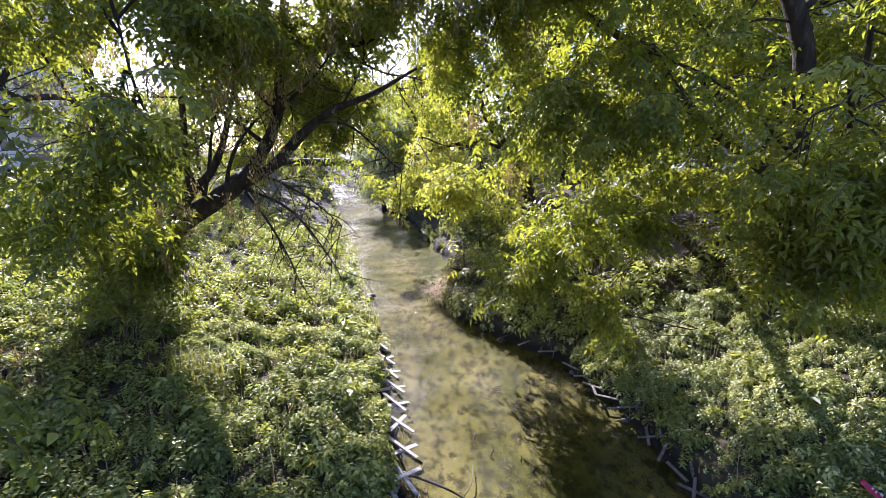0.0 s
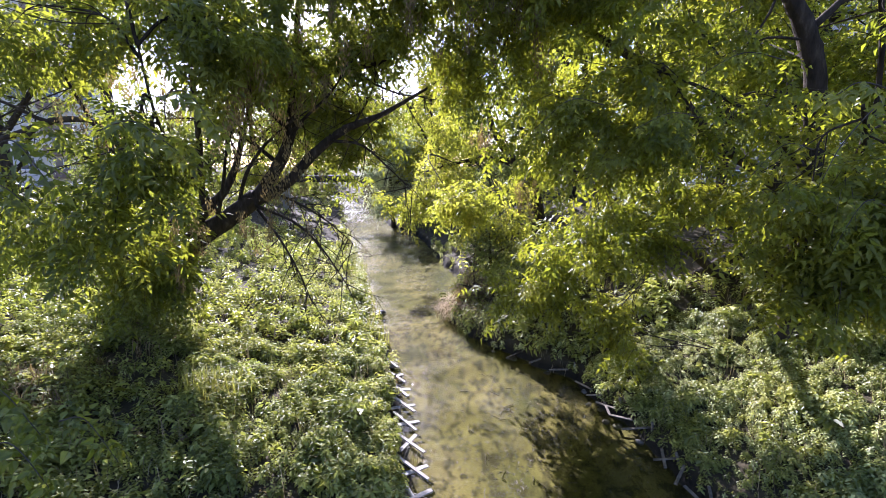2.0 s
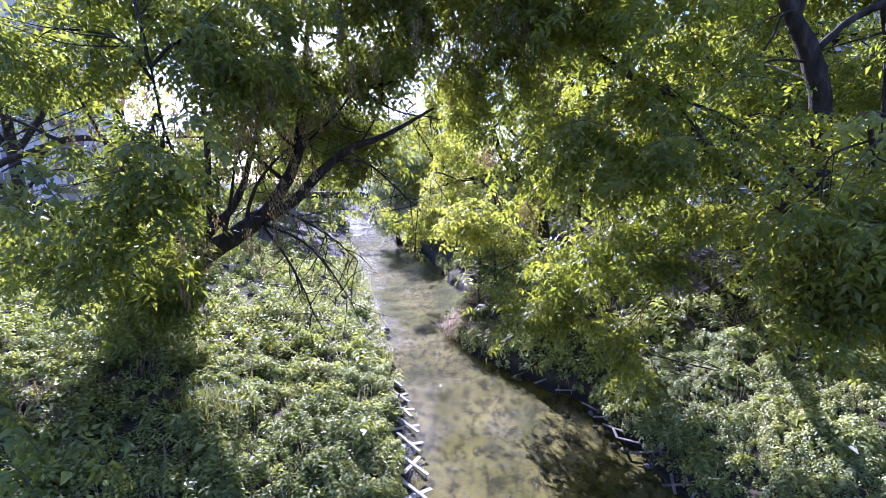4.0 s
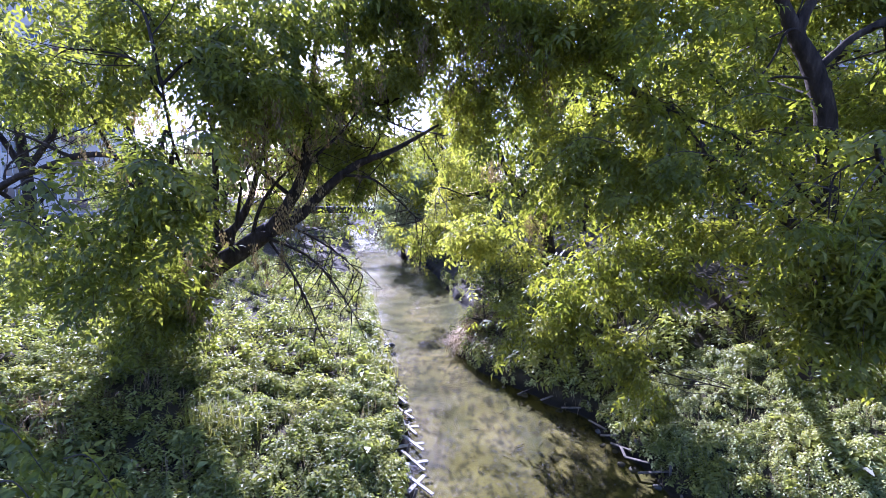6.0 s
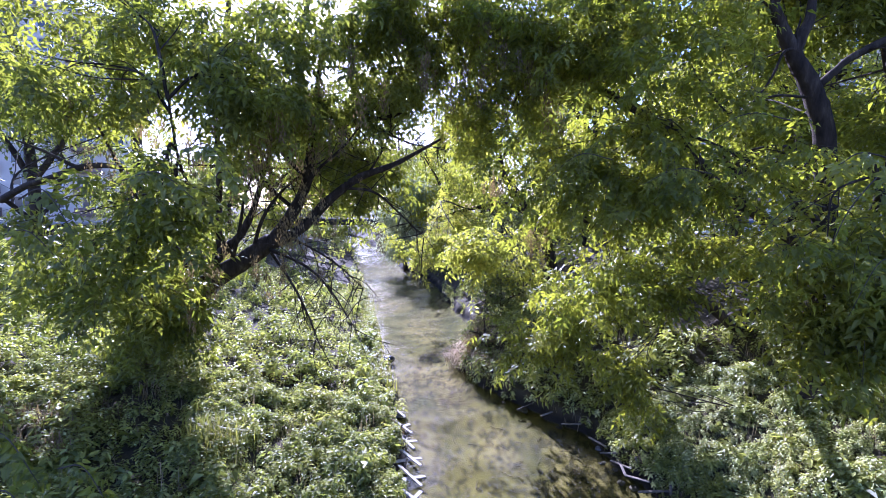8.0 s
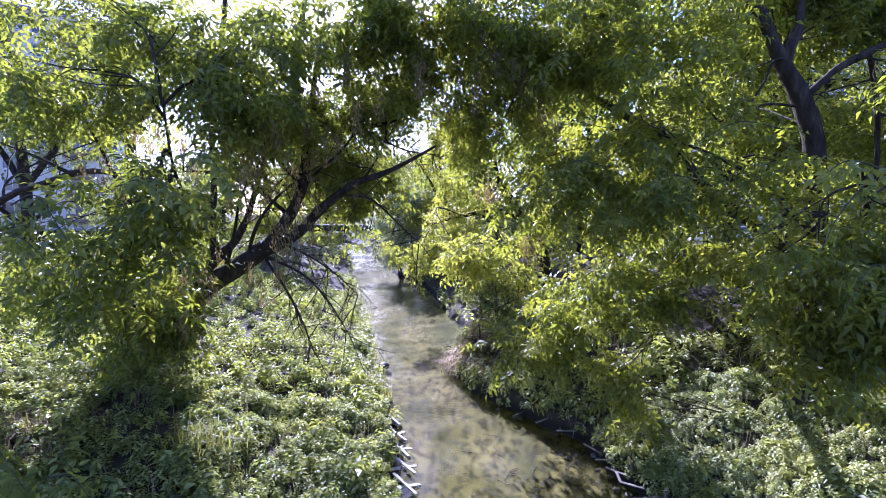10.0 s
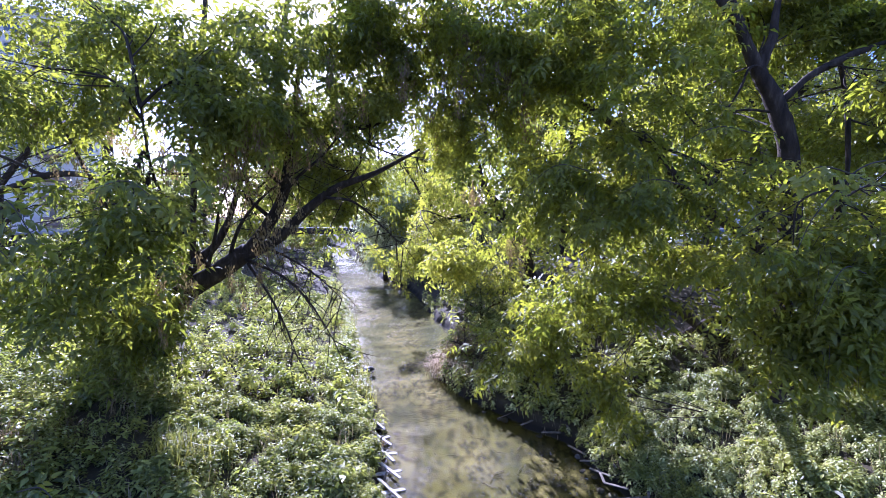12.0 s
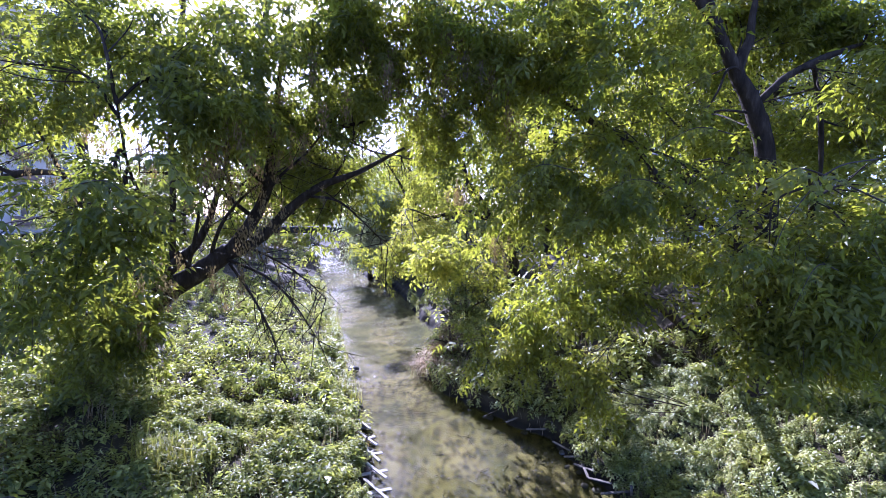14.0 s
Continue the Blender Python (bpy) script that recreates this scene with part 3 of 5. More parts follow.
def build_left_maple():
    x0, y0 = -8.0, 11.0
    z0 = foot(x0, y0)
    limbs = [
        ("trunk", [(x0, y0, z0 - 0.2), (-7.25, 10.3, 2.35), (-6.5, 10.15, 3.0), (-5.75, 10.0, 3.52), (-5.0, 10.0, 3.98), (-4.45, 10.0, 4.38)], [0.30, 0.26, 0.245, 0.235, 0.225, 0.19]),
        ("limb", [(-4.65, 10.0, 4.2), (-3.81, 10.0, 4.62), (-3.08, 10.0, 5.33), (-2.38, 10.0, 5.84), (-1.56, 10.0, 6.15), (-0.55, 10.0, 6.69)], [0.13, 0.12, 0.105, 0.085, 0.06, 0.025]),
        ("limb", [(-4.62, 10.0, 4.22), (-4.32, 10.0, 4.52), (-3.98, 10.0, 4.96), (-3.71, 10.0, 5.42), (-3.57, 10.0, 5.88), (-3.48, 10.0, 6.51), (-3.36, 10.0, 7.49), (-3.2, 10.2, 9.2)], [0.14, 0.14, 0.135, 0.125, 0.115, 0.10, 0.075, 0.03]),
        ("limb", [(-3.48, 10.0, 6.6), (-2.9, 10.0, 6.95), (-2.31, 10.0, 7.1), (-1.58, 10.0, 7.21), (-0.92, 10.0, 7.57)], [0.085, 0.07, 0.06, 0.05, 0.02]),
        ("limb", [(-6.3, 10.1, 2.9), (-6.6, 9.8, 4.2), (-6.9, 9.0, 5.4), (-7.0, 8.2, 6.8)], [0.09, 0.06, 0.04, 0.02]),
        ("limb", [(-5.2, 10.0, 3.75), (-5.4, 9.2, 4.8), (-5.2, 8.0, 5.8), (-4.6, 6.8, 6.8)], [0.06, 0.04, 0.028, 0.015]),
        ("limb", [(-6.2, 9.9, 3.3), (-5.6, 9.8, 4.04), (-5.11, 9.8, 4.47), (-4.77, 9.8, 5.07), (-4.54, 9.8, 5.77), (-4.27, 9.8, 6.7), (-4.2, 9.8, 8.2)], [0.13, 0.125, 0.09, 0.07, 0.055, 0.04, 0.02]),
        ("limb", [(-5.6, 9.8, 4.0), (-5.63, 10.0, 5.87), (-5.63, 10.0, 7.23), (-5.42, 10.0, 8.69), (-5.26, 10.0, 9.89), (-5.4, 10.0, 11.0)], [0.07, 0.065, 0.065, 0.06, 0.055, 0.03]),
        ("limb", [(-3.42, 10.0, 7.0), (-3.7, 9.9, 8.2), (-3.5, 9.9, 9.4), (-3.3, 9.8, 10.4)], [0.08, 0.075, 0.065, 0.04]),
        ("limb", [(-7.2, 10.45, 2.2), (-8.0, 10.0, 3.4), (-8.8, 9.2, 4.4), (-9.4, 8.6, 5.3)], [0.117, 0.094, 0.070, 0.039]),
    ]
    blobs = [
        (-4.9, 6.9, 5.25, 1.0, 0.8, 0.6, 46), (-5.8, 6.4, 4.5, 1.4, 0.9, 0.8, 85), (-5.9, 8.4, 4.3, 0.9, 0.8, 0.8, 50), (-6.4, 8.6, 3.3, 1.5, 0.8, 0.5, 75),
        # Sprays at (-8.5, 13.3) and (-6.9, 11.6) are added, hidden, to shade the bank.
        (-3.6, 8.6, 8.6, 2.4, 1.4, 1.0, 90), (-5.6, 7.6, 8.4, 1.6, 1.2, 0.9, 50), (-8.9, 9.5, 7.6, 1.2, 0.9, 0.9, 42), (-6.7, 9.0, 2.5, 1.5, 0.6, 0.45, 34), (-8.3, 9.2, 2.5, 0.9, 0.6, 0.4, 20), (-8.5, 13.3, 4.0, 0.8, 1.2, 0.6, 75), (-6.9, 11.6, 4.0, 0.7, 0.8, 0.5, 55), (-7.4, 7.5, 6.9, 1.0, 1.0, 0.7, 26), (-2.2, 9.0, 8.9, 1.3, 0.9, 0.7, 62),
        (-3.9, 9.6, 7.3, 0.9, 0.6, 0.6, 40), (-4.5, 9.2, 6.4, 0.7, 0.5, 0.7, 26), (-3.0, 9.2, 7.3, 0.8, 0.5, 0.5, 30), (-2.6, 10.7, 6.5, 0.8, 0.4, 0.6, 38), (-1.1, 9.4, 8.2, 0.9, 0.5, 0.6, 60), (-4.5, 12.0, 5.4, 1.6, 0.9, 1.2, 90), (-2.4, 12.0, 6.6, 1.2, 0.8, 0.9, 50), (-2.3, 10.6, 8.1, 1.1, 0.7, 0.6, 60), (-3.4, 12.4, 6.6, 1.4, 0.8, 0.8, 80), (-2.6, 12.5, 5.3, 1.0, 0.6, 0.6, 40), (-4.9, 7.4, 5.1, 0.6, 0.5, 0.4, 40), (-3.9, 7.4, 7.5, 1.0, 0.9, 0.85, 75), (-5.8, 7.0, 7.4, 1.1, 0.9, 0.6, 28),
        (-4.6, 12.2, 7.6, 1.6, 1.0, 1.1, 70), (-9.2, 13.0, 7.76, 0.6, 0.5, 0.6, 48), (-8.19, 12.5, 8.58, 0.8, 0.5, 0.6, 55), (-7.68, 12.0, 6.68, 0.6, 0.5, 0.5, 45), (-4.94, 9.0, 8.12, 0.7, 0.5, 0.8, 40), (-9.71, 12.5, 7.43, 0.7, 0.5, 0.6, 34), (-8.4, 8.6, 3.8, 1.3, 1.0, 0.8, 60), (-6.0, 9.0, 2.8, 0.9, 0.6, 0.5, 50),
    ]
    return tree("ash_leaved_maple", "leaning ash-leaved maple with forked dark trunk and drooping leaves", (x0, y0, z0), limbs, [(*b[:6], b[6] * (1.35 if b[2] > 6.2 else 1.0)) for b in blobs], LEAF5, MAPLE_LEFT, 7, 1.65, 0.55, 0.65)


build_left_maple()


def build_right_maple():
    x0, y0 = 6.47, 8.28
    z0 = foot(x0, y0)
    limbs = [
        ("trunk", [(x0, y0, z0 - 0.25), (6.46, 8.26, 2.6), (6.44, 8.25, 4.3), (6.39, 8.25, 5.6), (6.27, 8.25, 6.6), (6.0, 8.25, 7.32), (5.68, 8.25, 7.85), (5.44, 8.25, 8.32), (5.26, 8.25, 8.75), (5.05, 8.25, 9.3)], [0.25, 0.20, 0.185, 0.178, 0.172, 0.158, 0.13, 0.105, 0.085, 0.06]),
        ("limb", [(6.05, 8.28, 7.25), (6.41, 8.3, 7.59), (6.66, 8.3, 7.82), (7.07, 8.3, 8.04), (7.5, 8.3, 8.24), (8.2, 8.4, 8.5)], [0.07, 0.06, 0.055, 0.075, 0.07, 0.03]),
        ("limb", [(5.66, 8.22, 7.86), (5.77, 8.2, 8.21), (5.86, 8.2, 8.46), (5.89, 8.2, 8.86), (5.95, 8.15, 9.5)], [0.10, 0.09, 0.08, 0.06, 0.03]),
        ("limb", [(7.25, 8.4, 8.13), (7.5, 8.6, 7.9), (7.64, 8.6, 7.26), (7.72, 8.6, 6.29), (7.7, 8.6, 5.8)], [0.04, 0.04, 0.05, 0.04, 0.02]),
        ("limb", [(6.1, 8.22, 7.12), (5.46, 8.2, 7.17), (5.07, 8.2, 7.07), (4.59, 8.2, 6.85)], [0.025, 0.02, 0.016, 0.008]),
        ("limb", [(5.75, 8.2, 7.95), (5.41, 8.1, 7.87), (5.27, 8.1, 7.52), (5.06, 8.1, 7.17), (4.87, 8.1, 6.97)], [0.025, 0.022, 0.02, 0.016, 0.008]),
        ("limb", [(6.42, 8.3, 4.9), (5.9, 8.0, 5.2), (5.2, 7.8, 5.7), (4.4, 7.6, 6.1), (3.4, 7.6, 6.5)], [0.06, 0.055, 0.045, 0.035, 0.02]),
        ("limb", [(5.3, 8.25, 8.7), (4.6, 8.4, 9.6), (3.4, 8.6, 10.2), (2.2, 8.7, 10.2), (0.8, 8.8, 9.8)], [0.10, 0.09, 0.07, 0.05, 0.03]),
        ("limb", [(8.6, 9.9, foot(8.6, 9.9) - 0.1), (7.9, 9.7, 3.7), (7.04, 9.6, 4.45), (6.03, 9.6, 5.15), (5.24, 9.6, 5.73), (4.4, 9.6, 6.69), (3.22, 9.6, 7.4), (2.24, 9.6, 7.92), (1.27, 9.6, 8.27)], [0.14, 0.13, 0.125, 0.115, 0.105, 0.09, 0.08, 0.05, 0.025]),
        ("limb", [(7.3, 10.9, foot(7.3, 10.9) - 0.1), (6.4, 10.5, 2.45), (5.71, 10.49, 2.99), (4.62, 10.51, 3.61), (3.57, 10.56, 4.4), (2.3, 10.4, 5.2)], [0.13, 0.12, 0.115, 0.105, 0.09, 0.04]),
        ("limb", [(6.44, 8.2, 4.0), (6.5, 7.6, 4.8), (6.2, 7.0, 5.4), (5.4, 6.2, 5.8)], [0.07, 0.06, 0.05, 0.03]),
    ]
    # Sprays at (6, 12.4), (8.3, 11.9), (6.2, 15.2) are added behind for shade.
    blobs = [
        (3.3, 7.5, 6.5, 1.15, 1.2, 1.3, 220), (2.3, 8.4, 5.9, 1.4, 1.0, 1.4, 195), (5.2, 6.6, 4.8, 1.2, 0.9, 0.6, 138), (2.9, 8.8, 4.1, 1.6, 0.9, 1.0, 218),
        (2.0, 9.8, 2.7, 1.1, 0.9, 0.9, 149), (3.5, 9.0, 2.1, 0.5, 0.5, 0.8, 95), (1.3, 9.2, 8.2, 2.0, 1.1, 0.9, 229), (2.7, 8.2, 8.8, 1.9, 1.3, 0.9, 250), (4.0, 8.4, 7.8, 0.8, 0.8, 0.7, 45), (9.2, 8.8, 8.6, 0.9, 0.8, 0.7, 85),
        (6.0, 6.2, 3.7, 0.7, 0.7, 0.7, 126), (5.3, 6.7, 3.45, 0.5, 0.5, 0.75, 110), (6.0, 7.2, 2.7, 0.5, 0.4, 0.5, 70), (6.9, 6.9, 4.4, 0.7, 0.7, 0.7, 92), (7.3, 7.2, 7.2, 0.6, 0.6, 1.0, 69), (6.3, 6.2, 4.6, 0.7, 0.7, 0.7, 80), (4.5, 8.4, 3.7, 0.9, 0.6, 0.5, 50),
        (6.9, 6.2, 5.6, 0.6, 0.6, 0.6, 57), (-0.2, 8.8, 9.3, 1.4, 1.0, 0.8, 149), (-1.5, 9.4, 9.6, 1.0, 0.7, 0.6, 69), (4.9, 8.9, 4.6, 0.8, 0.5, 0.4, 51), (5.0, 9.4, 9.8, 1.4, 1.0, 0.7, 105), (0.8, 9.4, 6.9, 0.9, 0.6, 0.6, 80), (0.2, 9.6, 7.6, 0.8, 0.6, 0.6, 69), (4.3, 11.8, 7.6, 1.5, 1.0, 1.0, 80), (4.3, 11.8, 5.6, 0.8, 0.6, 0.5, 45), (9.8, 11.6, 7.8, 1.1, 0.8, 1.2, 80), (6.0, 12.4, 8.6, 1.5, 1.0, 1.0, 110),
        (6.5, 7.2, 3.1, 0.8, 0.6, 0.6, 90), (7.5, 7.8, 3.4, 0.7, 0.6, 0.6, 70), (8.6, 8.6, 8.7, 0.7, 0.7, 0.7, 80), (8.3, 11.9, 8.0, 1.2, 0.7, 1.1, 120), (8.9, 9.2, 7.2, 0.9, 0.8, 0.9, 120), (9.3, 9.4, 5.7, 0.9, 0.8, 0.9, 110), (7.6, 9.2, 11.2, 1.2, 0.9, 0.6, 90), (0.6, 10.8, 9.4, 1.6, 0.9, 1.0, 150), (6.2, 15.2, 4.2, 1.8, 1.0, 1.0, 170), (3.9, 8.8, 1.6, 0.35, 0.4, 0.6, 50), (10.6, 10.8, 8.2, 1.2, 1.0, 1.2, 110),
    ]
    root = tree("ash_leaved_maple", "broad ash-leaved maple with thick dark trunk overhanging the stream", (x0, y0, z0), limbs, [(*b[:6], 0.64 * b[6]) for b in blobs], LEAF5, MAPLE, 8, 1.55, 0.6, 0.65, thick=0.022, keep=0.02)
    # the crown's back, added behind the trunk for shade, and a few twigs before it
    more = [
        (7.8, 12.6, 9.3, 1.2, 0.6, 0.9, 110), (8.3, 12.8, 7.7, 1.2, 0.6, 0.8, 100), (7.4, 12.2, 10.6, 1.3, 0.6, 0.7, 90),
        (4.8, 7.2, 5.9, 0.6, 0.4, 0.5, 26), (7.6, 9.0, 9.3, 1.2, 0.6, 0.6, 130), (6.2, 9.2, 9.6, 1.2, 0.6, 0.6, 110),
    ]
    for blob in more:
        main, *forks = bough_arrays(np.array([(6.2, 8.25, 6.8), (5.6, 8.25, 8.0), (6.4, 8.25, 5.6)]), blob, 0.02, 4)
        bough = part("bough", mesh_data("bough", *main, BARK, True), root)
        for fork in forks:
            part("branch", mesh_data("branch", *fork, BARK, True), bough)
    v, f, s, h, r = spray_arrays(more, LEAF5, 8, 1.5, 0.6, 0.65, 0.1)
    tagged(part("twig", mesh_data("twig", *twig_arrays(s, h, r), TWIG), root), kind="stuff")
    tagged(part("crown", mesh_data("crown", v, f, MAPLE), root), kind="stuff")
    return root


build_right_maple()


def build_light_maple():
    x0, y0 = 4.2, 20.5
    z0 = foot(x0, y0)
    limbs = [
        ("trunk", [(x0, y0, z0 - 0.2), (3.6, 20.4, 4.2), (2.6, 20.3, 5.4), (1.8, 20.2, 6.6), (1.5, 20.0, 7.6)], [0.28, 0.24, 0.2, 0.15, 0.08]),
        ("limb", [(3.3, 20.4, 4.8), (1.8, 20.2, 5.4), (0.4, 20.0, 5.2), (-1.2, 20.2, 4.8)], [0.14, 0.11, 0.08, 0.04]),
    ]
    blobs = [
        (-0.6, 20.0, 5.0, 2.4, 1.8, 2.4, 290), (1.2, 18.6, 5.2, 2.2, 1.6, 1.2, 240), (-1.8, 21.0, 3.7, 1.4, 1.2, 1.1, 220),
        (1.8, 17.4, 3.6, 1.7, 1.3, 1.5, 170), (-0.8, 20.4, 6.9, 1.6, 1.2, 0.8, 110), (-0.1, 13.2, 4.2, 0.9, 1.2, 0.7, 110), (3.4, 19.0, 5.2, 1.8, 1.6, 1.9, 150),
    ]
    return tree("ash_leaved_maple", "slender maple with light yellow-green leaves over the water", (x0, y0, z0), limbs, blobs, LEAF3, MAPLE_YELLOW, 7, 1.5, 0.5, 0.8, keep=0.06)


build_light_maple()


def plain_tree(name, label, x, y, height, width, twigs, mat, leaf=SIMPLE, size=2.0, lift=0.3, seed=0, length=0.9, group="trees behind the banks", keep=0.07):
    """A tree or tall bush further off: trunk, two limbs and several uneven sprays."""
    local = np.random.default_rng(100 + seed)
    z0 = foot(x, y)
    top = z0 + height
    lean = local.normal(size=2) * 0.05 * height
    r = 0.018 * height + 0.05
    limbs = [("trunk", [(x, y, z0 - 0.3), (x + lean[0] * 0.4, y + lean[1] * 0.4, z0 + height * 0.4), (x + lean[0], y + lean[1], z0 + height * 0.85)], [r, r * 0.75, r * 0.25])]
    for s in (1, -1):
        limbs.append(("limb", [(x + lean[0] * 0.4, y + lean[1] * 0.4, z0 + height * 0.38), (x + s * width * 0.35, y, z0 + height * 0.55), (x + s * width * 0.7, y - 0.3, z0 + height * 0.7)], [r * 0.5, r * 0.4, r * 0.15]))
    blobs = []
    for k in range(8):
        h = lift + (1 - lift) * (k + 0.5) / 8
        spread_k = width * (0.95 - 0.55 * abs(h - 0.55))
        a = local.uniform(0, 2 * math.pi)
        blobs.append((x + math.cos(a) * spread_k * 0.5, y + math.sin(a) * spread_k * 0.5, z0 + height * h, spread_k * local.uniform(0.5, 0.8), spread_k * local.uniform(0.45, 0.7), height * (1 - lift) * local.uniform(0.1, 0.17), twigs / 8))
    return tree(name, label, (x, y, z0), limbs, blobs, leaf, mat, 8, size, 0.4, length, r * 0.25, 4, group=group, keep=keep)


# MAPLE_YELLOW stands for sunlit crowns; FAR_LEAF dims the near one at (-17, 17).
for k, (x, y, h, w, n, mat, s, lift) in enumerate([
    # The tree at (7.2, 27) is added, mostly unseen, to shade the right maple.
    (-17.0, 17.0, 11.0, 4.0, 800, FAR_LEAF, 2.0, 0.5), (12.5, 17.5, 14.0, 4.5, 2300, MAPLE_YELLOW, 2.2, 0.08), (9.5, 24.0, 15.0, 5.0, 2200, MAPLE_YELLOW, 2.6, 0.1), (7.2, 27.0, 16.0, 3.8, 1700, FAR_LEAF, 2.8, 0.3),
    (5.5, 33.0, 10.5, 5.0, 1300, FAR_LEAF, 3.2, 0.08), (2.0, 50.0, 14.0, 5.5, 1300, FAR_LEAF, 3.8, 0.05), (19.0, 22.0, 15.0, 6.0, 900, FAR_LEAF, 3.0, 0.1), (25.0, 42.0, 16.0, 7.0, 800, FAR_LEAF, 4.2, 0.1),
    (-7.5, 62.0, 11.0, 5.5, 1000, FAR_LEAF, 4.4, 0.05), (-19.0, 62.0, 15.0, 6.0, 1200, FAR_LEAF, 4.6, 0.05), (-25.0, 46.0, 8.5, 5.0, 700, FAR_LEAF, 3.8, 0.05), (-22.0, 30.0, 6.5, 4.0, 900, FAR_LEAF, 2.8, 0.1),
    # The crown at (-22, 29.5) fills background, added to shade (-17, 17).
    (-16.5, 38.0, 13.0, 5.0, 1000, MAPLE_YELLOW, 3.0, 0.1), (-21.0, 53.0, 15.0, 4.5, 800, FAR_LEAF, 3.6, 0.1), (-1.2, 35.0, 11.0, 2.9, 1000, MAPLE_YELLOW, 2.8, 0.3), (-2.5, 47.0, 14.0, 4.0, 1300, FAR_LEAF, 3.0, 0.1), (9.3, 15.6, 8.5, 2.8, 900, MAPLE_YELLOW, 1.7, 0.05), (-36.0, 64.0, 11.0, 7.0, 700, FAR_LEAF, 5.0, 0.05), (12.0, 60.0, 18.0, 8.0, 800, FAR_LEAF, 5.0, 0.05), (34.0, 30.0, 15.0, 7.0, 900, FAR_LEAF, 4.2, 0.1), (-13.0, 90.0, 21.0, 9.0, 900, FAR_LEAF, 6.5, 0.02), (-22.0, 29.5, 21.0, 4.5, 1200, FAR_LEAF, 2.6, 0.6),
    (-32.0, 95.0, 19.0, 9.0, 800, FAR_LEAF, 6.5, 0.02), (6.0, 100.0, 17.0, 10.0, 700, FAR_LEAF, 7.0, 0.02),
]):
    plain_tree("tree", "leafy green tree standing behind the stream bank", x, y, h, w, n, mat, size=s, lift=lift, seed=k, keep=0.6 if x < -16.5 else 0.07)
plain_tree("willow_bush", "pale grey-green willow bush beside the pipe", -4.9, 36.8, 8.4, 3.2, 2600, WILLOW_LEAF, NARROW, 2.6, 0.2, 40, group="bushes by the water")
plain_tree("bush", "low withered bush leaning over the water", 0.75, 14.1, 1.0, 0.8, 260, DRY, SIMPLE, 0.8, 0.1, 43, 0.35, group="bushes by the water")
plain_tree("bush", "low dark green bush at the water's edge", 1.5, 17.2, 1.7, 1.1, 330, FAR_LEAF, SIMPLE, 1.2, 0.05, 44, 0.45, group="bushes by the water")
plain_tree("bush", "low dark green bush at the water's edge", 1.1, 20.6, 2.1, 1.3, 380, FAR_LEAF, SIMPLE, 1.3, 0.05, 45, 0.5, group="bushes by the water")
plain_tree("bush", "dense dark green bush on the bank", 2.2, 24.0, 3.2, 1.8, 420, FAR_LEAF, SIMPLE, 1.4, 0.1, 41, 0.5, group="bushes by the water")
plain_tree("bush", "dense dark green bush on the bank", -1.0, 31.0, 3.4, 1.9, 380, FAR_LEAF, SIMPLE, 1.5, 0.1, 42, 0.5, group="bushes by the water")


# ---- ground cover ----
def patchy(x, y, scale, seed):
    """Uneven natural noise over the ground, about -1 to 1."""
    return np.array([noise.noise((a / scale, b / scale, seed)) + 0.5 * noise.noise((2.3 * a / scale, 2.3 * b / scale, seed + 7.0)) for a, b in zip(x, y)])


def nettle(pairs, shape):
    """A low leafy stem: most leaves spread in whorls near the top."""
    pieces = []
    for k in range(pairs):
        h = 0.42 + 0.58 * (k + 0.7) / pairs
        size = 1.0 - 0.5 * (k / pairs) ** 2
        for s in range(2):
            a = k * 1.35 + s * math.pi
            v, f = shape(0.31 * size, 0.19 * size, fold=0.2)
            v = v + [0.02, 0, 0]
            v[:, 2] -= 0.16 * v[:, 0] + 0.6 * v[:, 0] ** 2
            c, q = math.cos(a), math.sin(a)
            pieces.append((v @ np.array([[c, q, 0], [-q, c, 0], [0, 0, 1]]) + [0, 0, h], f))
    return merged(pieces)


NETTLE = nettle(6, simple_leaf)


def scatter(n, xr, yr, near_edge=-0.03):
    """Places on the banks, not in the water."""
    x, y = RNG.uniform(*xr, n), RNG.uniform(*yr, n)
    dl, dr = bank_distances(x, y)
    ok = (dl > near_edge) | (dr > near_edge)
    return x[ok], y[ok]


def herbs(name, label, n, xr, yr, mat, tall=(0.3, 0.6), size=1.0, mask=None, leafy=NETTLE):
    x, y = scatter(n, xr, yr)
    if mask is not None:
        ok = mask(x, y)
        x, y = x[ok], y[ok]
    clump = 1.9 * patchy(x, y, 0.75, 5.0)
    tuft = patchy(x, y, 0.26, 11.0)
    ok = (clump > RNG.uniform(-2.0, 0.0, len(x))) & (tuft > RNG.uniform(-1.0, 0.15, len(x)))
    x, y, clump = x[ok], y[ok], clump[ok] + 1.1 * tuft[ok]
    z = ground_z(x, y)
    at = np.stack([x, y, z - 0.04], -1)
    up = unit(np.array([0, 0, 1.0]) + 0.45 * SUN + 0.42 * RNG.normal(size=at.shape))
    turn = unit(np.cross(up, RNG.normal(size=at.shape)))
    h = RNG.uniform(*tall, len(at)) * np.clip(0.95 + 0.42 * clump, 0.35, 2.2)
    v, f = place_template(*leafy, at, turn, up, h * size)
    return tagged(new(name, mesh_data(name, v, f, mat)), label, "plants", kind="stuff")


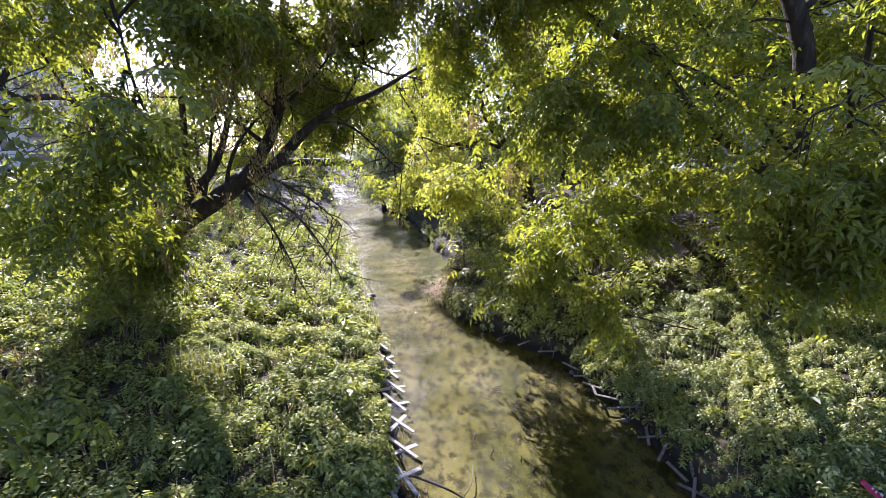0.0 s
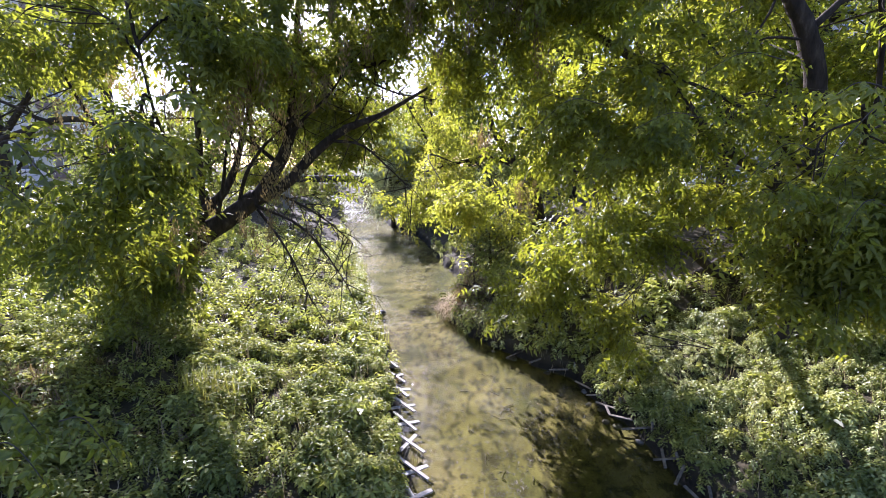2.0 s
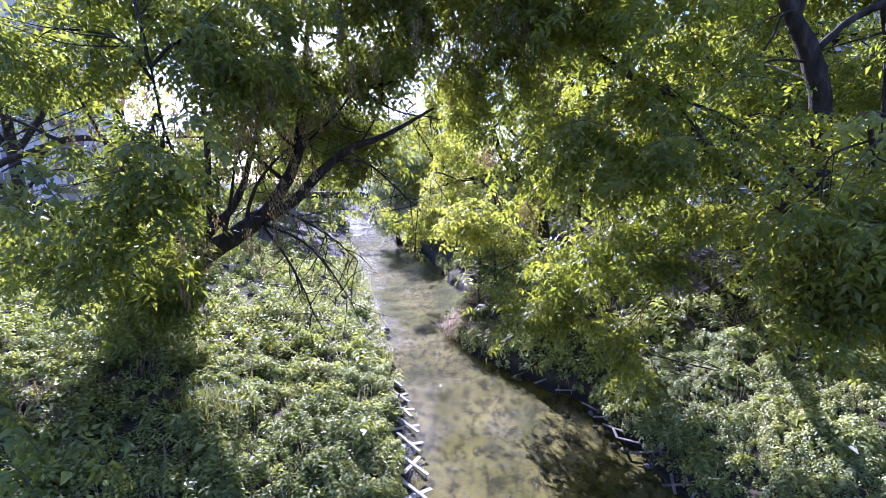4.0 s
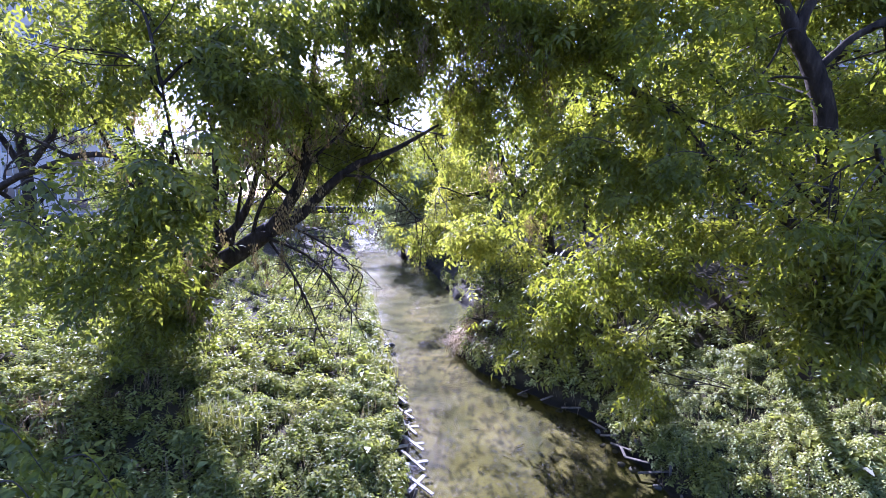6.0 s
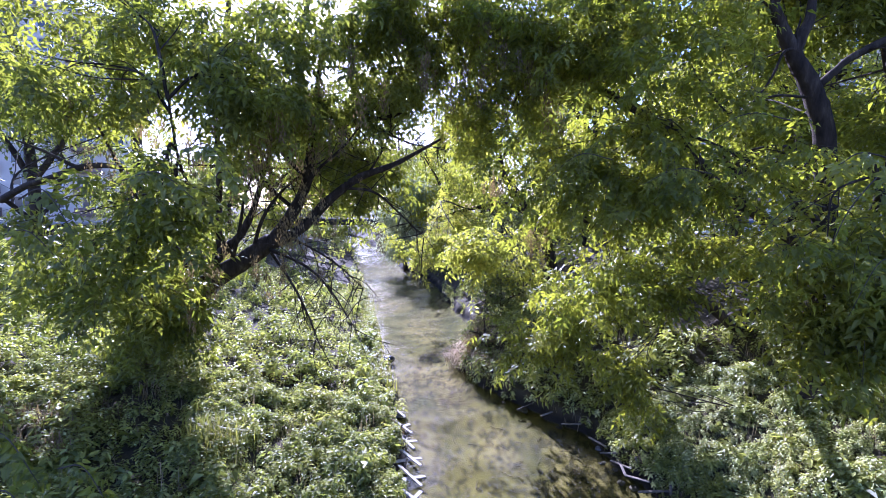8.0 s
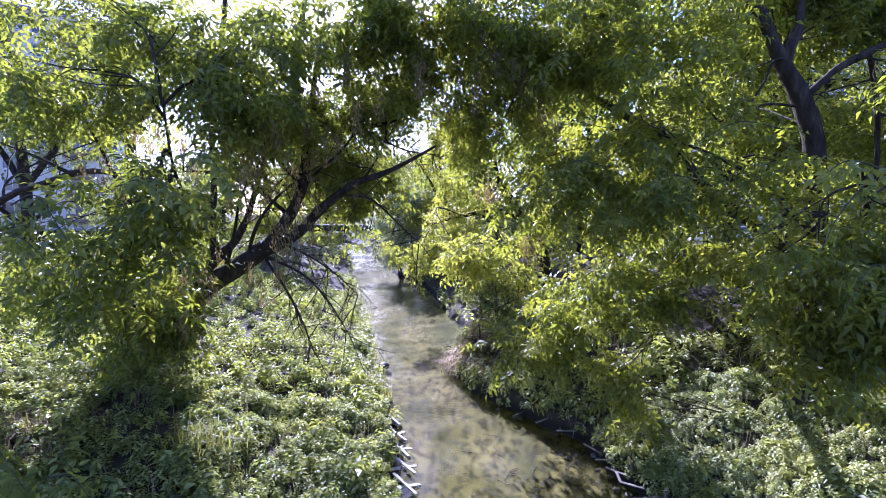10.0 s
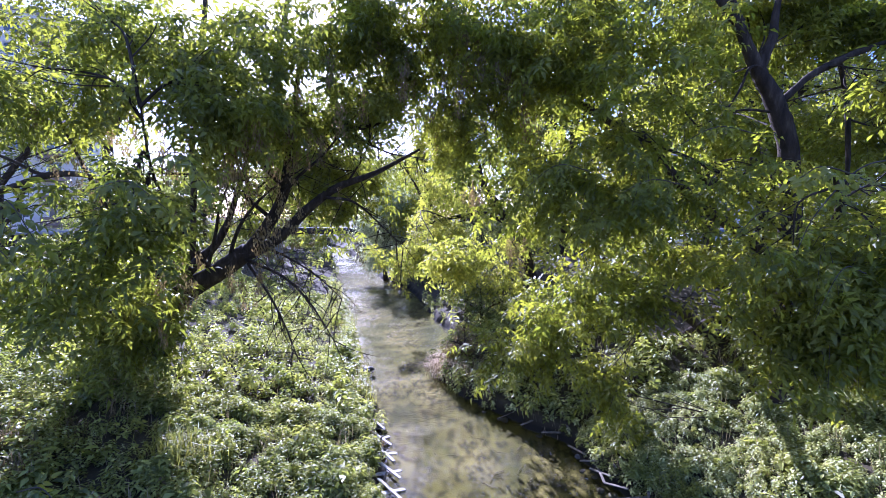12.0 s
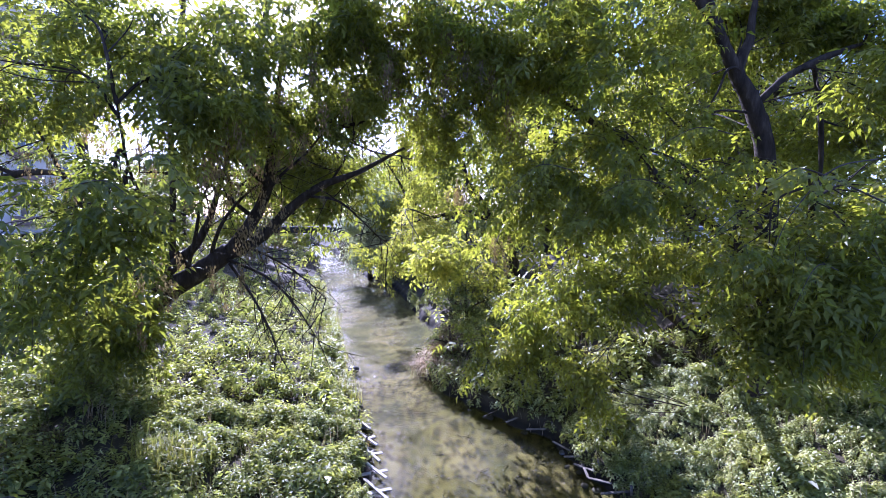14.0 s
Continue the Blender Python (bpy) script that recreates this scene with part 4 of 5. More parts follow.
# Chance patches, plus more pale leaves where the banks should look sunlit.
def pale_sunlit_places(x, y):
    dl, dr = bank_distances(x, y)
    return ((dr > 0.3) & (dr < 4.5) & (RNG.uniform(size=len(x)) < 0.85)) | (patchy(x, y, 1.3, 4.0) > 0.15) | (RNG.uniform(size=len(x)) < 0.12) | ((dl > 0) & (dl < 1.5) & (RNG.uniform(size=len(x)) < 0.75))


def thinned(x, y):
    """Trodden, shaded soil under the leaning maple keeps few herbs, and the slat fence stands clear."""
    dl, _ = bank_distances(x, y)
    bare = ((x + 5.7 + 0.34 * (y - 7.2)) / 0.95) ** 2 + ((y - 7.2) / 2.0) ** 2 < 1 + 0.5 * wobble(x, y, 0.3, 6)
    return (~bare | (RNG.uniform(size=len(x)) < 0.35)) & ((dl > 0.24) | (dl < -0.5) | (y > 10.5))


def bare_slope(x, y):
    _, dr = bank_distances(x, y)
    return ((dr > 0.12) | (dr < -1) | (y > 11.5)) & (((x - 7.2) / 2.0) ** 2 + ((y - 12.2) / 1.7) ** 2 > 1)


herbs("nettles", "knee-high green nettles covering the sunny stream bank", 13500, (-9, 0), (3.2, 10), HERB, (0.18, 0.36), mask=thinned)
herbs("nettles", "knee-high green nettles further along the stream bank", 7800, (-24, 0), (10, 25), HERB, (0.32, 0.52))
herbs("nettles", "green nettles under the leaning maple", 1800, (-15, -9), (5, 10), HERB, (0.3, 0.5))
herbs("nettles", "knee-high green nettles covering the steep bank", 13500, (2.6, 10), (3.8, 10), HERB, (0.13, 0.26), mask=bare_slope)
herbs("nettles", "knee-high green nettles behind the bend", 5000, (-1, 12), (10, 19), HERB, (0.32, 0.52), mask=bare_slope)
herbs("pale_sunlit_herbs", "green bank herbs, pale in chance patches and where painted sunlit", 15000, (-9, 10), (3.5, 18), HERB_PALE_SUNLIT, (0.15, 0.28), mask=lambda x, y: pale_sunlit_places(x, y) & bare_slope(x, y) & thinned(x, y))
# Strip along the sun's slant, filled with paled leaves to brighten it.
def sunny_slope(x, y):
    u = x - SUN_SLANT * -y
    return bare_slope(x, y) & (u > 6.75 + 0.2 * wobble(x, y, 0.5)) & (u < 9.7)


# Bank edge whose leaves are paled to stand for sun.
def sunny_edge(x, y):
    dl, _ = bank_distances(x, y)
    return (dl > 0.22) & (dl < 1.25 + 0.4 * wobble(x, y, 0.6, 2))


herbs("pale_sunlit_herbs", "dense herbs on the steep bank, leaves paled to look sunlit", 11000, (3.6, 8.2), (4.6, 9.8), HERB_PALE_SUNLIT, (0.12, 0.22), mask=sunny_slope)
herbs("pale_sunlit_herbs", "dense herbs beside the water, leaves paled to look sunlit", 7000, (-6.0, -0.6), (5.0, 16.0), HERB_PALE_SUNLIT, (0.16, 0.28), mask=sunny_edge)
herbs("dry_herbs", "withered brown herbs among the green ones", 2600, (-9, 9), (3.4, 14), DRY, (0.2, 0.34), mask=lambda x, y: (patchy(x, y, 1.5, 9.0) > 0.2) & (x < 0))
herbs("far_herbs", "green undergrowth further along the stream", 3400, (-40, 30), (18, 70), HERB, (0.5, 0.8), 1.3)


def broad_herb():
    """A rosette of a few broad, drooping leaves on bent stalks."""
    pieces = []
    for k in range(6):
        a = k * 2.4
        v, f = simple_leaf(0.62, 0.40, 0.25)
        v[:, 2] += 0.35 * v[:, 0] - 0.85 * v[:, 0] ** 2
        v[:, 0] += 0.08
        c, q = math.cos(a), math.sin(a)
        pieces.append((v @ np.array([[c, q, 0], [-q, c, 0], [0, 0, 1]]) + [0, 0, 0.55 + 0.08 * k], f))
    return merged(pieces)


BROAD = broad_herb()
herbs("broad_herbs", "broad-leaved herbs standing among the nettles", 1100, (-9, 0), (3.6, 13), HERB, (0.14, 0.30), mask=thinned, leafy=BROAD)
herbs("broad_herbs", "broad-leaved herbs on the steep sunny bank", 900, (2.8, 10), (3.6, 11), HERB, (0.12, 0.24), mask=bare_slope, leafy=BROAD)
herbs("nettles", "low green nettles on the banks near the viewpoint", 1500, (-9, 10), (-5, 3.6), HERB, (0.25, 0.42))


# ---- bare wood and seeds on the trees ----
def side_twigs(line, n, length, drop, radius=0.012, levels=2):
    """Thin bare twigs that leave a line and fork."""
    pieces = []
    for _ in range(n):
        s = line[RNG.integers(len(line) // 4, len(line))]
        head = unit(RNG.normal(size=3) + [0.2, -0.1, -drop])
        span = length * RNG.uniform(0.4, 1.1)
        q = curve_points([s, s + head * span * 0.5 + RNG.normal(size=3) * 0.06 * span, s + head * span + np.array([0, 0, -0.14 * span * max(drop, 0.2)])], 5)
        pieces.append(tube_arrays(q, np.linspace(radius, radius * 0.3, len(q)), 5, 0.05)[:2])
        if levels > 1:
            pieces.append(side_twigs(q, 4, length * 0.45, drop, radius * 0.45, levels - 1))
    return merged(pieces)


def dead_branch(parent, pts, radii, n, length, drop, label=""):
    me, p, r = limb_mesh("bare_branch", pts, radii, sides=8)
    ob = part("bare_branch", me, parent, label)
    tagged(part("bare_twig", mesh_data("bare_twig", *side_twigs(p, n, length, drop, 0.0125), BARK, True), ob), kind="stuff")
    return ob


def seed_bunch(n, seed):
    """Hanging winged seeds: narrow two-winged keys on thread stalks."""
    local = np.random.default_rng(seed)
    pieces = []
    for _ in range(n):
        w, l = 0.015, local.uniform(0.04, 0.06)
        v = np.array([[0, 0, 0], [w, 0.002, -l * 0.6], [-w * 0.3, 0, -l * 0.6], [w * 0.5, 0, -l]])
        a = local.uniform(0, 6.28)
        rot = np.array([[math.cos(a), math.sin(a), 0], [-math.sin(a), math.cos(a), 0], [0, 0, 1]])
        v = v @ rot + [local.normal() * 0.04, local.normal() * 0.04, -local.uniform(0, 0.42)]
        pieces.append((v, np.array([[0, 2, 1], [1, 2, 3]])))
    return mesh_data("seed_tassel", *merged(pieces), SEED)


SEED_BUNCHES = [seed_bunch(90, 500 + k) for k in range(4)]


def hang_seeds(parent, centre, spread_xyz, n):
    for _ in range(n):
        at = np.array(centre) + RNG.normal(size=3) * spread_xyz
        tagged(part("seed_tassel", SEED_BUNCHES[RNG.integers(4)], parent, "", pose(*at, 0, 0, RNG.uniform(0, 360)) @ Matrix.Scale(RNG.uniform(0.8, 1.5), 4)), kind="stuff")


def sprig(parent, pts, radius, n, mesh_list, size, spread_deg=60):
    """A near sprig: a thin bough and leaves that are objects of their own."""
    me, p, _ = limb_mesh("bough", pts, [radius, radius * 0.4], TWIG, 6, 6)
    bough = part("bough", me, parent)
    for k in range(n):
        s = 0.25 + 0.75 * k / max(n - 1, 1)
        i = min(int(s * (len(p) - 1)), len(p) - 2)
        head = unit(p[i + 1] - p[i])
        side = unit(np.cross(head, [0, 0, 1.0])) * (1 if k % 2 else -1)
        x = unit(head * 0.5 + side * RNG.uniform(0.3, 1.0) + RNG.normal(size=3) * 0.3 + [0, 0, -0.55])
        z = unit(np.array([0, 0, 1.0]) + RNG.normal(size=3) * 0.45)
        y = unit(np.cross(z, x))
        z = np.cross(x, y)
        m = Matrix([[x[j], y[j], z[j], p[i][j]] for j in range(3)] + [[0, 0, 0, 1]])
        part("leaf", mesh_list[k % len(mesh_list)], bough, "", m @ Matrix.Scale(size * RNG.uniform(0.75, 1.2), 4))


LEFT_MAPLE, RIGHT_MAPLE, LIGHT_MAPLE = (bpy.data.objects[n] for n in ("ash_leaved_maple", "ash_leaved_maple.001", "ash_leaved_maple.002"))
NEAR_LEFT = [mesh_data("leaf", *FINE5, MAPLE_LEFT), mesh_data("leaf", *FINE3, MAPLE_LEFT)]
NEAR_RIGHT = [mesh_data("leaf", *FINE5, MAPLE), mesh_data("leaf", *FINE3, MAPLE)]

dead_branch(LEFT_MAPLE, [(-4.5, 9.95, 4.2), (-3.5, 9.6, 3.85), (-2.9, 9.5, 3.3), (-2.35, 9.4, 2.5)], [0.045, 0.03, 0.022, 0.008], 19, 1.12, 0.7)
dead_branch(LEFT_MAPLE, [(-4.4, 9.9, 4.1), (-3.8, 9.5, 3.5), (-3.4, 9.4, 2.8), (-3.1, 9.3, 2.1)], [0.04, 0.026, 0.018, 0.008], 18, 1.0, 0.8)
dead_branch(LEFT_MAPLE, [(-4.2, 10.0, 4.5), (-3.5, 9.7, 4.3), (-2.8, 9.6, 3.9), (-2.2, 9.5, 3.4)], [0.035, 0.024, 0.018, 0.008], 17, 1.0, 0.6)
dead_branch(LEFT_MAPLE, [(-2.7, 9.95, 5.6), (-2.0, 9.8, 5.5), (-1.4, 9.8, 5.0), (-0.9, 9.8, 4.5)], [0.035, 0.026, 0.018, 0.007], 18, 1.0, 0.3)
dead_branch(LEFT_MAPLE, [(-2.6, 10.3, 7.2), (-1.9, 10.2, 6.9), (-1.2, 10.1, 6.6), (-0.5, 10.0, 6.5)], [0.035, 0.028, 0.02, 0.008], 19, 1.0, 0.1)
dead_branch(LEFT_MAPLE, [(-4.0, 10.0, 5.2), (-4.6, 9.6, 5.8), (-5.1, 9.3, 6.0), (-5.7, 9.0, 6.0)], [0.05, 0.04, 0.026, 0.012], 18, 1.12, 0.2)
dead_branch(LEFT_MAPLE, [(-5.0, 10.1, 3.9), (-4.5, 9.7, 4.9), (-3.9, 9.6, 5.6), (-3.0, 9.5, 6.2)], [0.05, 0.04, 0.026, 0.01], 19, 1.12, 0.1)
dead_branch(LEFT_MAPLE, [(-9.4, 8.6, 5.25), (-8.34, 8.1, 5.51), (-7.74, 8.0, 5.66), (-7.13, 8.0, 5.86), (-6.64, 8.0, 5.89), (-6.24, 8.0, 5.82), (-5.9, 8.0, 5.68)], [0.07, 0.06, 0.055, 0.06, 0.05, 0.035, 0.015], 6, 0.6, 0.3)
dead_branch(LEFT_MAPLE, [(-7.46, 8.0, 5.74), (-7.61, 7.98, 5.51), (-7.7, 7.95, 5.2), (-7.9, 7.9, 4.9)], [0.045, 0.04, 0.035, 0.015], 4, 0.5, 0.5)
dead_branch(LEFT_MAPLE, [(-7.11, 8.0, 5.83), (-7.38, 7.98, 5.93), (-7.71, 7.95, 6.11), (-8.3, 7.9, 6.35)], [0.04, 0.035, 0.03, 0.012], 5, 0.5, 0.1)
dead_branch(LEFT_MAPLE, [(-3.9, 10.0, 5.1), (-3.3, 9.7, 5.9), (-2.6, 9.6, 6.5), (-2.0, 9.5, 7.2)], [0.045, 0.035, 0.024, 0.01], 13, 1.0, 0.1)
dead_branch(LEFT_MAPLE, [(-3.6, 10.0, 5.8), (-4.2, 9.6, 6.6), (-4.6, 9.4, 7.4), (-5.2, 9.2, 8.0)], [0.05, 0.04, 0.026, 0.012], 12, 1.0, 0.1)
dead_branch(LEFT_MAPLE, [(-5.5, 10.0, 3.5), (-5.0, 9.6, 4.6), (-4.7, 9.4, 5.5), (-4.2, 9.3, 6.3)], [0.05, 0.04, 0.026, 0.012], 12, 1.0, 0.1)
dead_branch(LEFT_MAPLE, [(-2.2, 10.0, 5.9), (-1.8, 9.9, 6.5), (-1.6, 9.8, 7.0)], [0.03, 0.02, 0.01], 9, 0.8, 0.0)
dead_branch(RIGHT_MAPLE, [(6.3, 8.25, 6.1), (5.6, 8.2, 6.3), (4.9, 8.1, 6.2), (4.3, 8.1, 5.95)], [0.03, 0.024, 0.018, 0.008], 7, 0.6, 0.2)
hang_seeds(LEFT_MAPLE, (-3.6, 8.6, 6.9), (0.9, 0.6, 0.6), 34)
hang_seeds(LEFT_MAPLE, (-3.3, 8.8, 5.4), (0.9, 0.5, 0.6), 26)
hang_seeds(LEFT_MAPLE, (-4.6, 8.4, 3.9), (0.9, 0.5, 0.4), 18)
hang_seeds(RIGHT_MAPLE, (0.6, 9.0, 7.7), (0.8, 0.5, 0.5), 30)
hang_seeds(RIGHT_MAPLE, (0.5, 8.8, 8.7), (0.9, 0.5, 0.5), 34)
hang_seeds(LEFT_MAPLE, (-4.9, 7.6, 6.6), (0.9, 0.5, 0.7), 26)
dead_branch(LIGHT_MAPLE, [(2.7, 20.0, 5.4), (1.9, 17.4, 6.1), (0.9, 15.5, 6.2)], [0.04, 0.03, 0.012], 8, 0.9, 0.3)
dead_branch(LIGHT_MAPLE, [(3.2, 20.0, 4.6), (2.7, 16.4, 4.7), (2.2, 14.3, 4.4)], [0.04, 0.03, 0.012], 8, 0.8, 0.3)
hang_seeds(LIGHT_MAPLE, (0.95, 15.7, 6.1), (0.25, 0.3, 0.28), 12)
hang_seeds(LIGHT_MAPLE, (2.25, 14.4, 4.3), (0.22, 0.25, 0.25), 9)
sprig(RIGHT_MAPLE, [(2.9, 2.5, 5.15), (2.4, 2.35, 5.3), (1.9, 2.2, 5.42), (1.72, 2.15, 5.36)], 0.006, 22, NEAR_RIGHT, 0.52)
sprig(RIGHT_MAPLE, [(3.2, 3.1, 5.6), (2.7, 2.9, 5.5), (2.35, 2.8, 5.2), (2.2, 2.75, 4.95)], 0.006, 12, NEAR_RIGHT, 0.52)
for k, (x, y, z, dx, dz) in enumerate([(3.4, 4.9, 6.1, -1.0, -0.2), (3.0, 5.6, 5.6, -0.9, -0.15), (3.9, 5.0, 5.2, -0.8, -0.3), (4.6, 4.8, 4.6, -0.7, -0.5), (1.9, 5.9, 5.8, -0.9, -0.3)]):
    sprig(RIGHT_MAPLE, [(x, y, z), (x + dx * 0.5, y - 0.1, z + 0.05), (x + dx, y - 0.2, z + dz)], 0.007, 14, NEAR_RIGHT, 0.62)
for k, (x, y, z, dx, dz) in enumerate([(-3.5, 4.4, 5.4, 0.9, -0.2), (-4.9, 4.4, 4.8, 0.9, -0.25), (-4.2, 4.0, 5.2, 0.7, -0.3), (-3.0, 4.6, 5.7, 0.7, -0.3), (-4.6, 3.8, 2.95, 0.8, -0.3), (-3.9, 3.9, 2.6, 0.7, -0.3), (-4.2, 3.5, 2.6, 0.7, -0.25), (-4.9, 4.0, 3.1, 0.6, -0.3)]):
    sprig(LEFT_MAPLE, [(x, y, z), (x + dx * 0.5, y - 0.1, z + 0.08), (x + dx, y - 0.2, z + dz)], 0.008, 13, NEAR_LEFT, 1.15)


# ---- edge of the stream ----
def slat_mesh(length, width, thick, mat=None):
    bm = bmesh.new()
    bmesh.ops.create_cube(bm, size=1.0, matrix=Matrix.Diagonal((length, width, thick, 1)))
    bmesh.ops.bevel(bm, geom=bm.edges[:], offset=0.004, segments=1, affect="EDGES")
    return from_bm("slat", bm, mat or WOOD)


SLATS = [slat_mesh(l, w, 0.024) for l, w in ((0.72, 0.075), (0.66, 0.07), (0.76, 0.08))]

DARK_SLATS = [slat_mesh(l, w, 0.02, DARK_WOOD) for l, w in ((0.46, 0.05), (0.38, 0.045), (0.52, 0.05))]


def lattice(label, ys, edge, side, slats, reach, broken):
    """Crossed slats that lean against the foot of the bank; side +1: the water is towards +x."""
    root = thing("lattice_fence", label, "bank fence", (edge(ys[0]), ys[0], 0.1), "slat fences along the water")
    for k, y in enumerate(ys):
        x = edge(y) + side * reach
        slope = Vector((side * 0.96, 0.0, -0.28)).normalized()
        along = Vector(((edge(y + 0.5) - edge(y - 0.5)), 1.0, 0.0)).normalized()
        normal = along.cross(slope).normalized()
        if normal.z < 0:
            normal = -normal
        for q, a in enumerate((42, -46)):
            if RNG.uniform() < 0.45 * broken:
                continue
            a = radians(a + RNG.uniform(-12, 12) * (1 + 2 * broken))
            head = (along * math.cos(a) + slope * math.sin(a)).normalized()
            out = normal.cross(head)
            c = Vector((x, y + RNG.uniform(-0.05, 0.05), 0.15 + RNG.uniform(-0.04, 0.04))) + normal * (0.026 * q + 0.03)
            m = Matrix([[head[j], out[j], normal[j], c[j]] for j in range(3)] + [[0, 0, 0, 1]])
            part("slat", slats[RNG.integers(3)], root, "", m)
        if k % 2:
            continue
        stake = pose(x - side * 0.14, y + 0.3, 0.16, RNG.uniform(-8, 8), side * RNG.uniform(4, 22), 0)
        part("stake", box("stake", (0.04, 0.04, 0.5), DARK_WOOD, bevel=0.006), root, "", stake)
    return root


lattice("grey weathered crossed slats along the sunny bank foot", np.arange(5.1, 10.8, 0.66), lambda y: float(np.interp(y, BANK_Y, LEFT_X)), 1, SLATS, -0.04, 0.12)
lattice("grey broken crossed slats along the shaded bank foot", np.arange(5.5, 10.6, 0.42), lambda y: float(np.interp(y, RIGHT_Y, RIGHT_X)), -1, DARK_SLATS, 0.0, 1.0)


def stone_mesh(name, seed, mat):
    local = np.random.default_rng(seed)
    bm = bmesh.new()
    bmesh.ops.create_icosphere(bm, subdivisions=2, radius=1.0)
    amp = local.normal(size=(4, 3))
    for v in bm.verts:
        k = 1 + 0.16 * sum(math.sin(2.2 * float(np.dot(a, v.co)) + i) for i, a in enumerate(amp)) / 2
        v.co = v.co * k
        v.co.z = v.co.z * 0.62
    return from_bm(name, bm, mat, True)


STONES = [stone_mesh("stone", 900 + k, STONE) for k in range(3)]
WET_STONES = [stone_mesh("stone", 920 + k, WET_STONE) for k in range(3)]
rock = tagged(new("rock", stone_mesh("rock", 940, WET_STONE)), "wet black rock standing in the shallow water", "rock")
rock.matrix_basis = pose(-2.52, 14.7, 0.0, 0, 0, 30) @ Matrix.Diagonal((0.20, 0.15, 0.2, 1))
for k in range(38):
    if k < 28:
        y = RNG.uniform(9.2, 14.2)
        x = float(np.interp(y, BANK_Y, LEFT_X)) + RNG.uniform(-0.12, 0.16)
    else:
        y = RNG.uniform(5.5, 12.5)
        x = float(np.interp(y, RIGHT_Y, RIGHT_X)) + RNG.uniform(-0.15, 0.1)
    ob = tagged(new("stone", (WET_STONES if k < 18 else STONES)[k % 3]), "dark wet stone at the water's edge" if k < 18 else "grey stone at the water's edge", "stone", "stones along the water")
    s = RNG.uniform(0.05, 0.11)
    ob.matrix_basis = pose(x, y, max(foot(x, y), -0.12) + s * 0.05, 0, 0, RNG.uniform(0, 360)) @ Matrix.Diagonal((s * 1.3, s, s * 0.75, 1))
for k in range(46):
    y = RNG.uniform(5.2, 11.0)
    x = RNG.uniform(-0.3, 2.0) if k % 3 else RNG.uniform(0.7, 1.6)
    a, l = RNG.uniform(0, 6.28), RNG.uniform(0.06, 0.3)
    d = np.array([math.cos(a), math.sin(a), 0]) * l / 2
    pts = [np.array([x, y, 0]) - d, np.array([x, y, 0]) + RNG.normal(size=3) * 0.02, np.array([x, y, 0]) + d]
    pts = [np.array([p[0], p[1], foot(p[0], p[1]) + 0.02]) for p in pts]
    me, _, _ = limb_mesh("stick", pts, [0.008, 0.004], WET_WOOD, 6, 3)
    tagged(new("stick", me), "dark sunken stick lying on the stream bed", "stick", "sticks on the stream bed")
n = 420
dx, dy = RNG.uniform(-0.7, 2.6, n), RNG.uniform(5.0, 13.0, n)
dx[: n // 2], dy[: n // 2] = RNG.normal(1.15, 0.45, n // 2), RNG.normal(6.9, 0.8, n // 2)
dl, dr = bank_distances(dx, dy)
wet = (dl < -0.25) & (dr < -0.25)
dx, dy = dx[wet], dy[wet]
flat_a = RNG.uniform(0, 2 * math.pi, len(dx))
v, f = place_template(*simple_leaf(0.07, 0.025, 0.05), np.stack([dx, dy, ground_z(dx, dy) + 0.008], -1), np.stack([np.cos(flat_a), np.sin(flat_a), 0 * flat_a], -1), np.array([0, 0, 1.0]) + 0.04 * RNG.normal(size=(len(dx), 3)), RNG.uniform(0.4, 1.6, len(dx)))
tagged(new("leaf_litter", mesh_data("leaf_litter", v, f, WET_WOOD)), "dark sunken leaves scattered on the stream bed", "litter", kind="stuff")
for pts, r in (([(-0.62, 5.95, 0.12), (0.05, 5.75, 0.0), (0.5, 5.5, -0.1), (0.8, 5.2, -0.15)], 0.022), ([(0.25, 5.6, -0.1), (0.45, 6.0, -0.12), (0.5, 6.5, -0.2)], 0.014), ([(2.2, 11.6, 0.35), (1.9, 11.2, 0.2), (1.4, 10.9, 0.1)], 0.02)):
    me, p, _ = limb_mesh("branch", pts, [r, r * 0.4], WET_WOOD, 7, 5)
    tagged(new("fallen_branch", me), "thin dark fallen branch reaching into the water", "branch", "sticks on the stream bed")

me, _, _ = limb_mesh("log", [(6.1, 11.0, foot(6.1, 11.0) + 0.12), (7.2, 11.2, foot(7.2, 11.2) + 0.12), (8.4, 11.6, foot(8.4, 11.6) + 0.15)], [0.10, 0.12, 0.09], None, 10, 5)
tagged(new("fallen_log", me), "dark fallen log lying across the bare slope", "log")


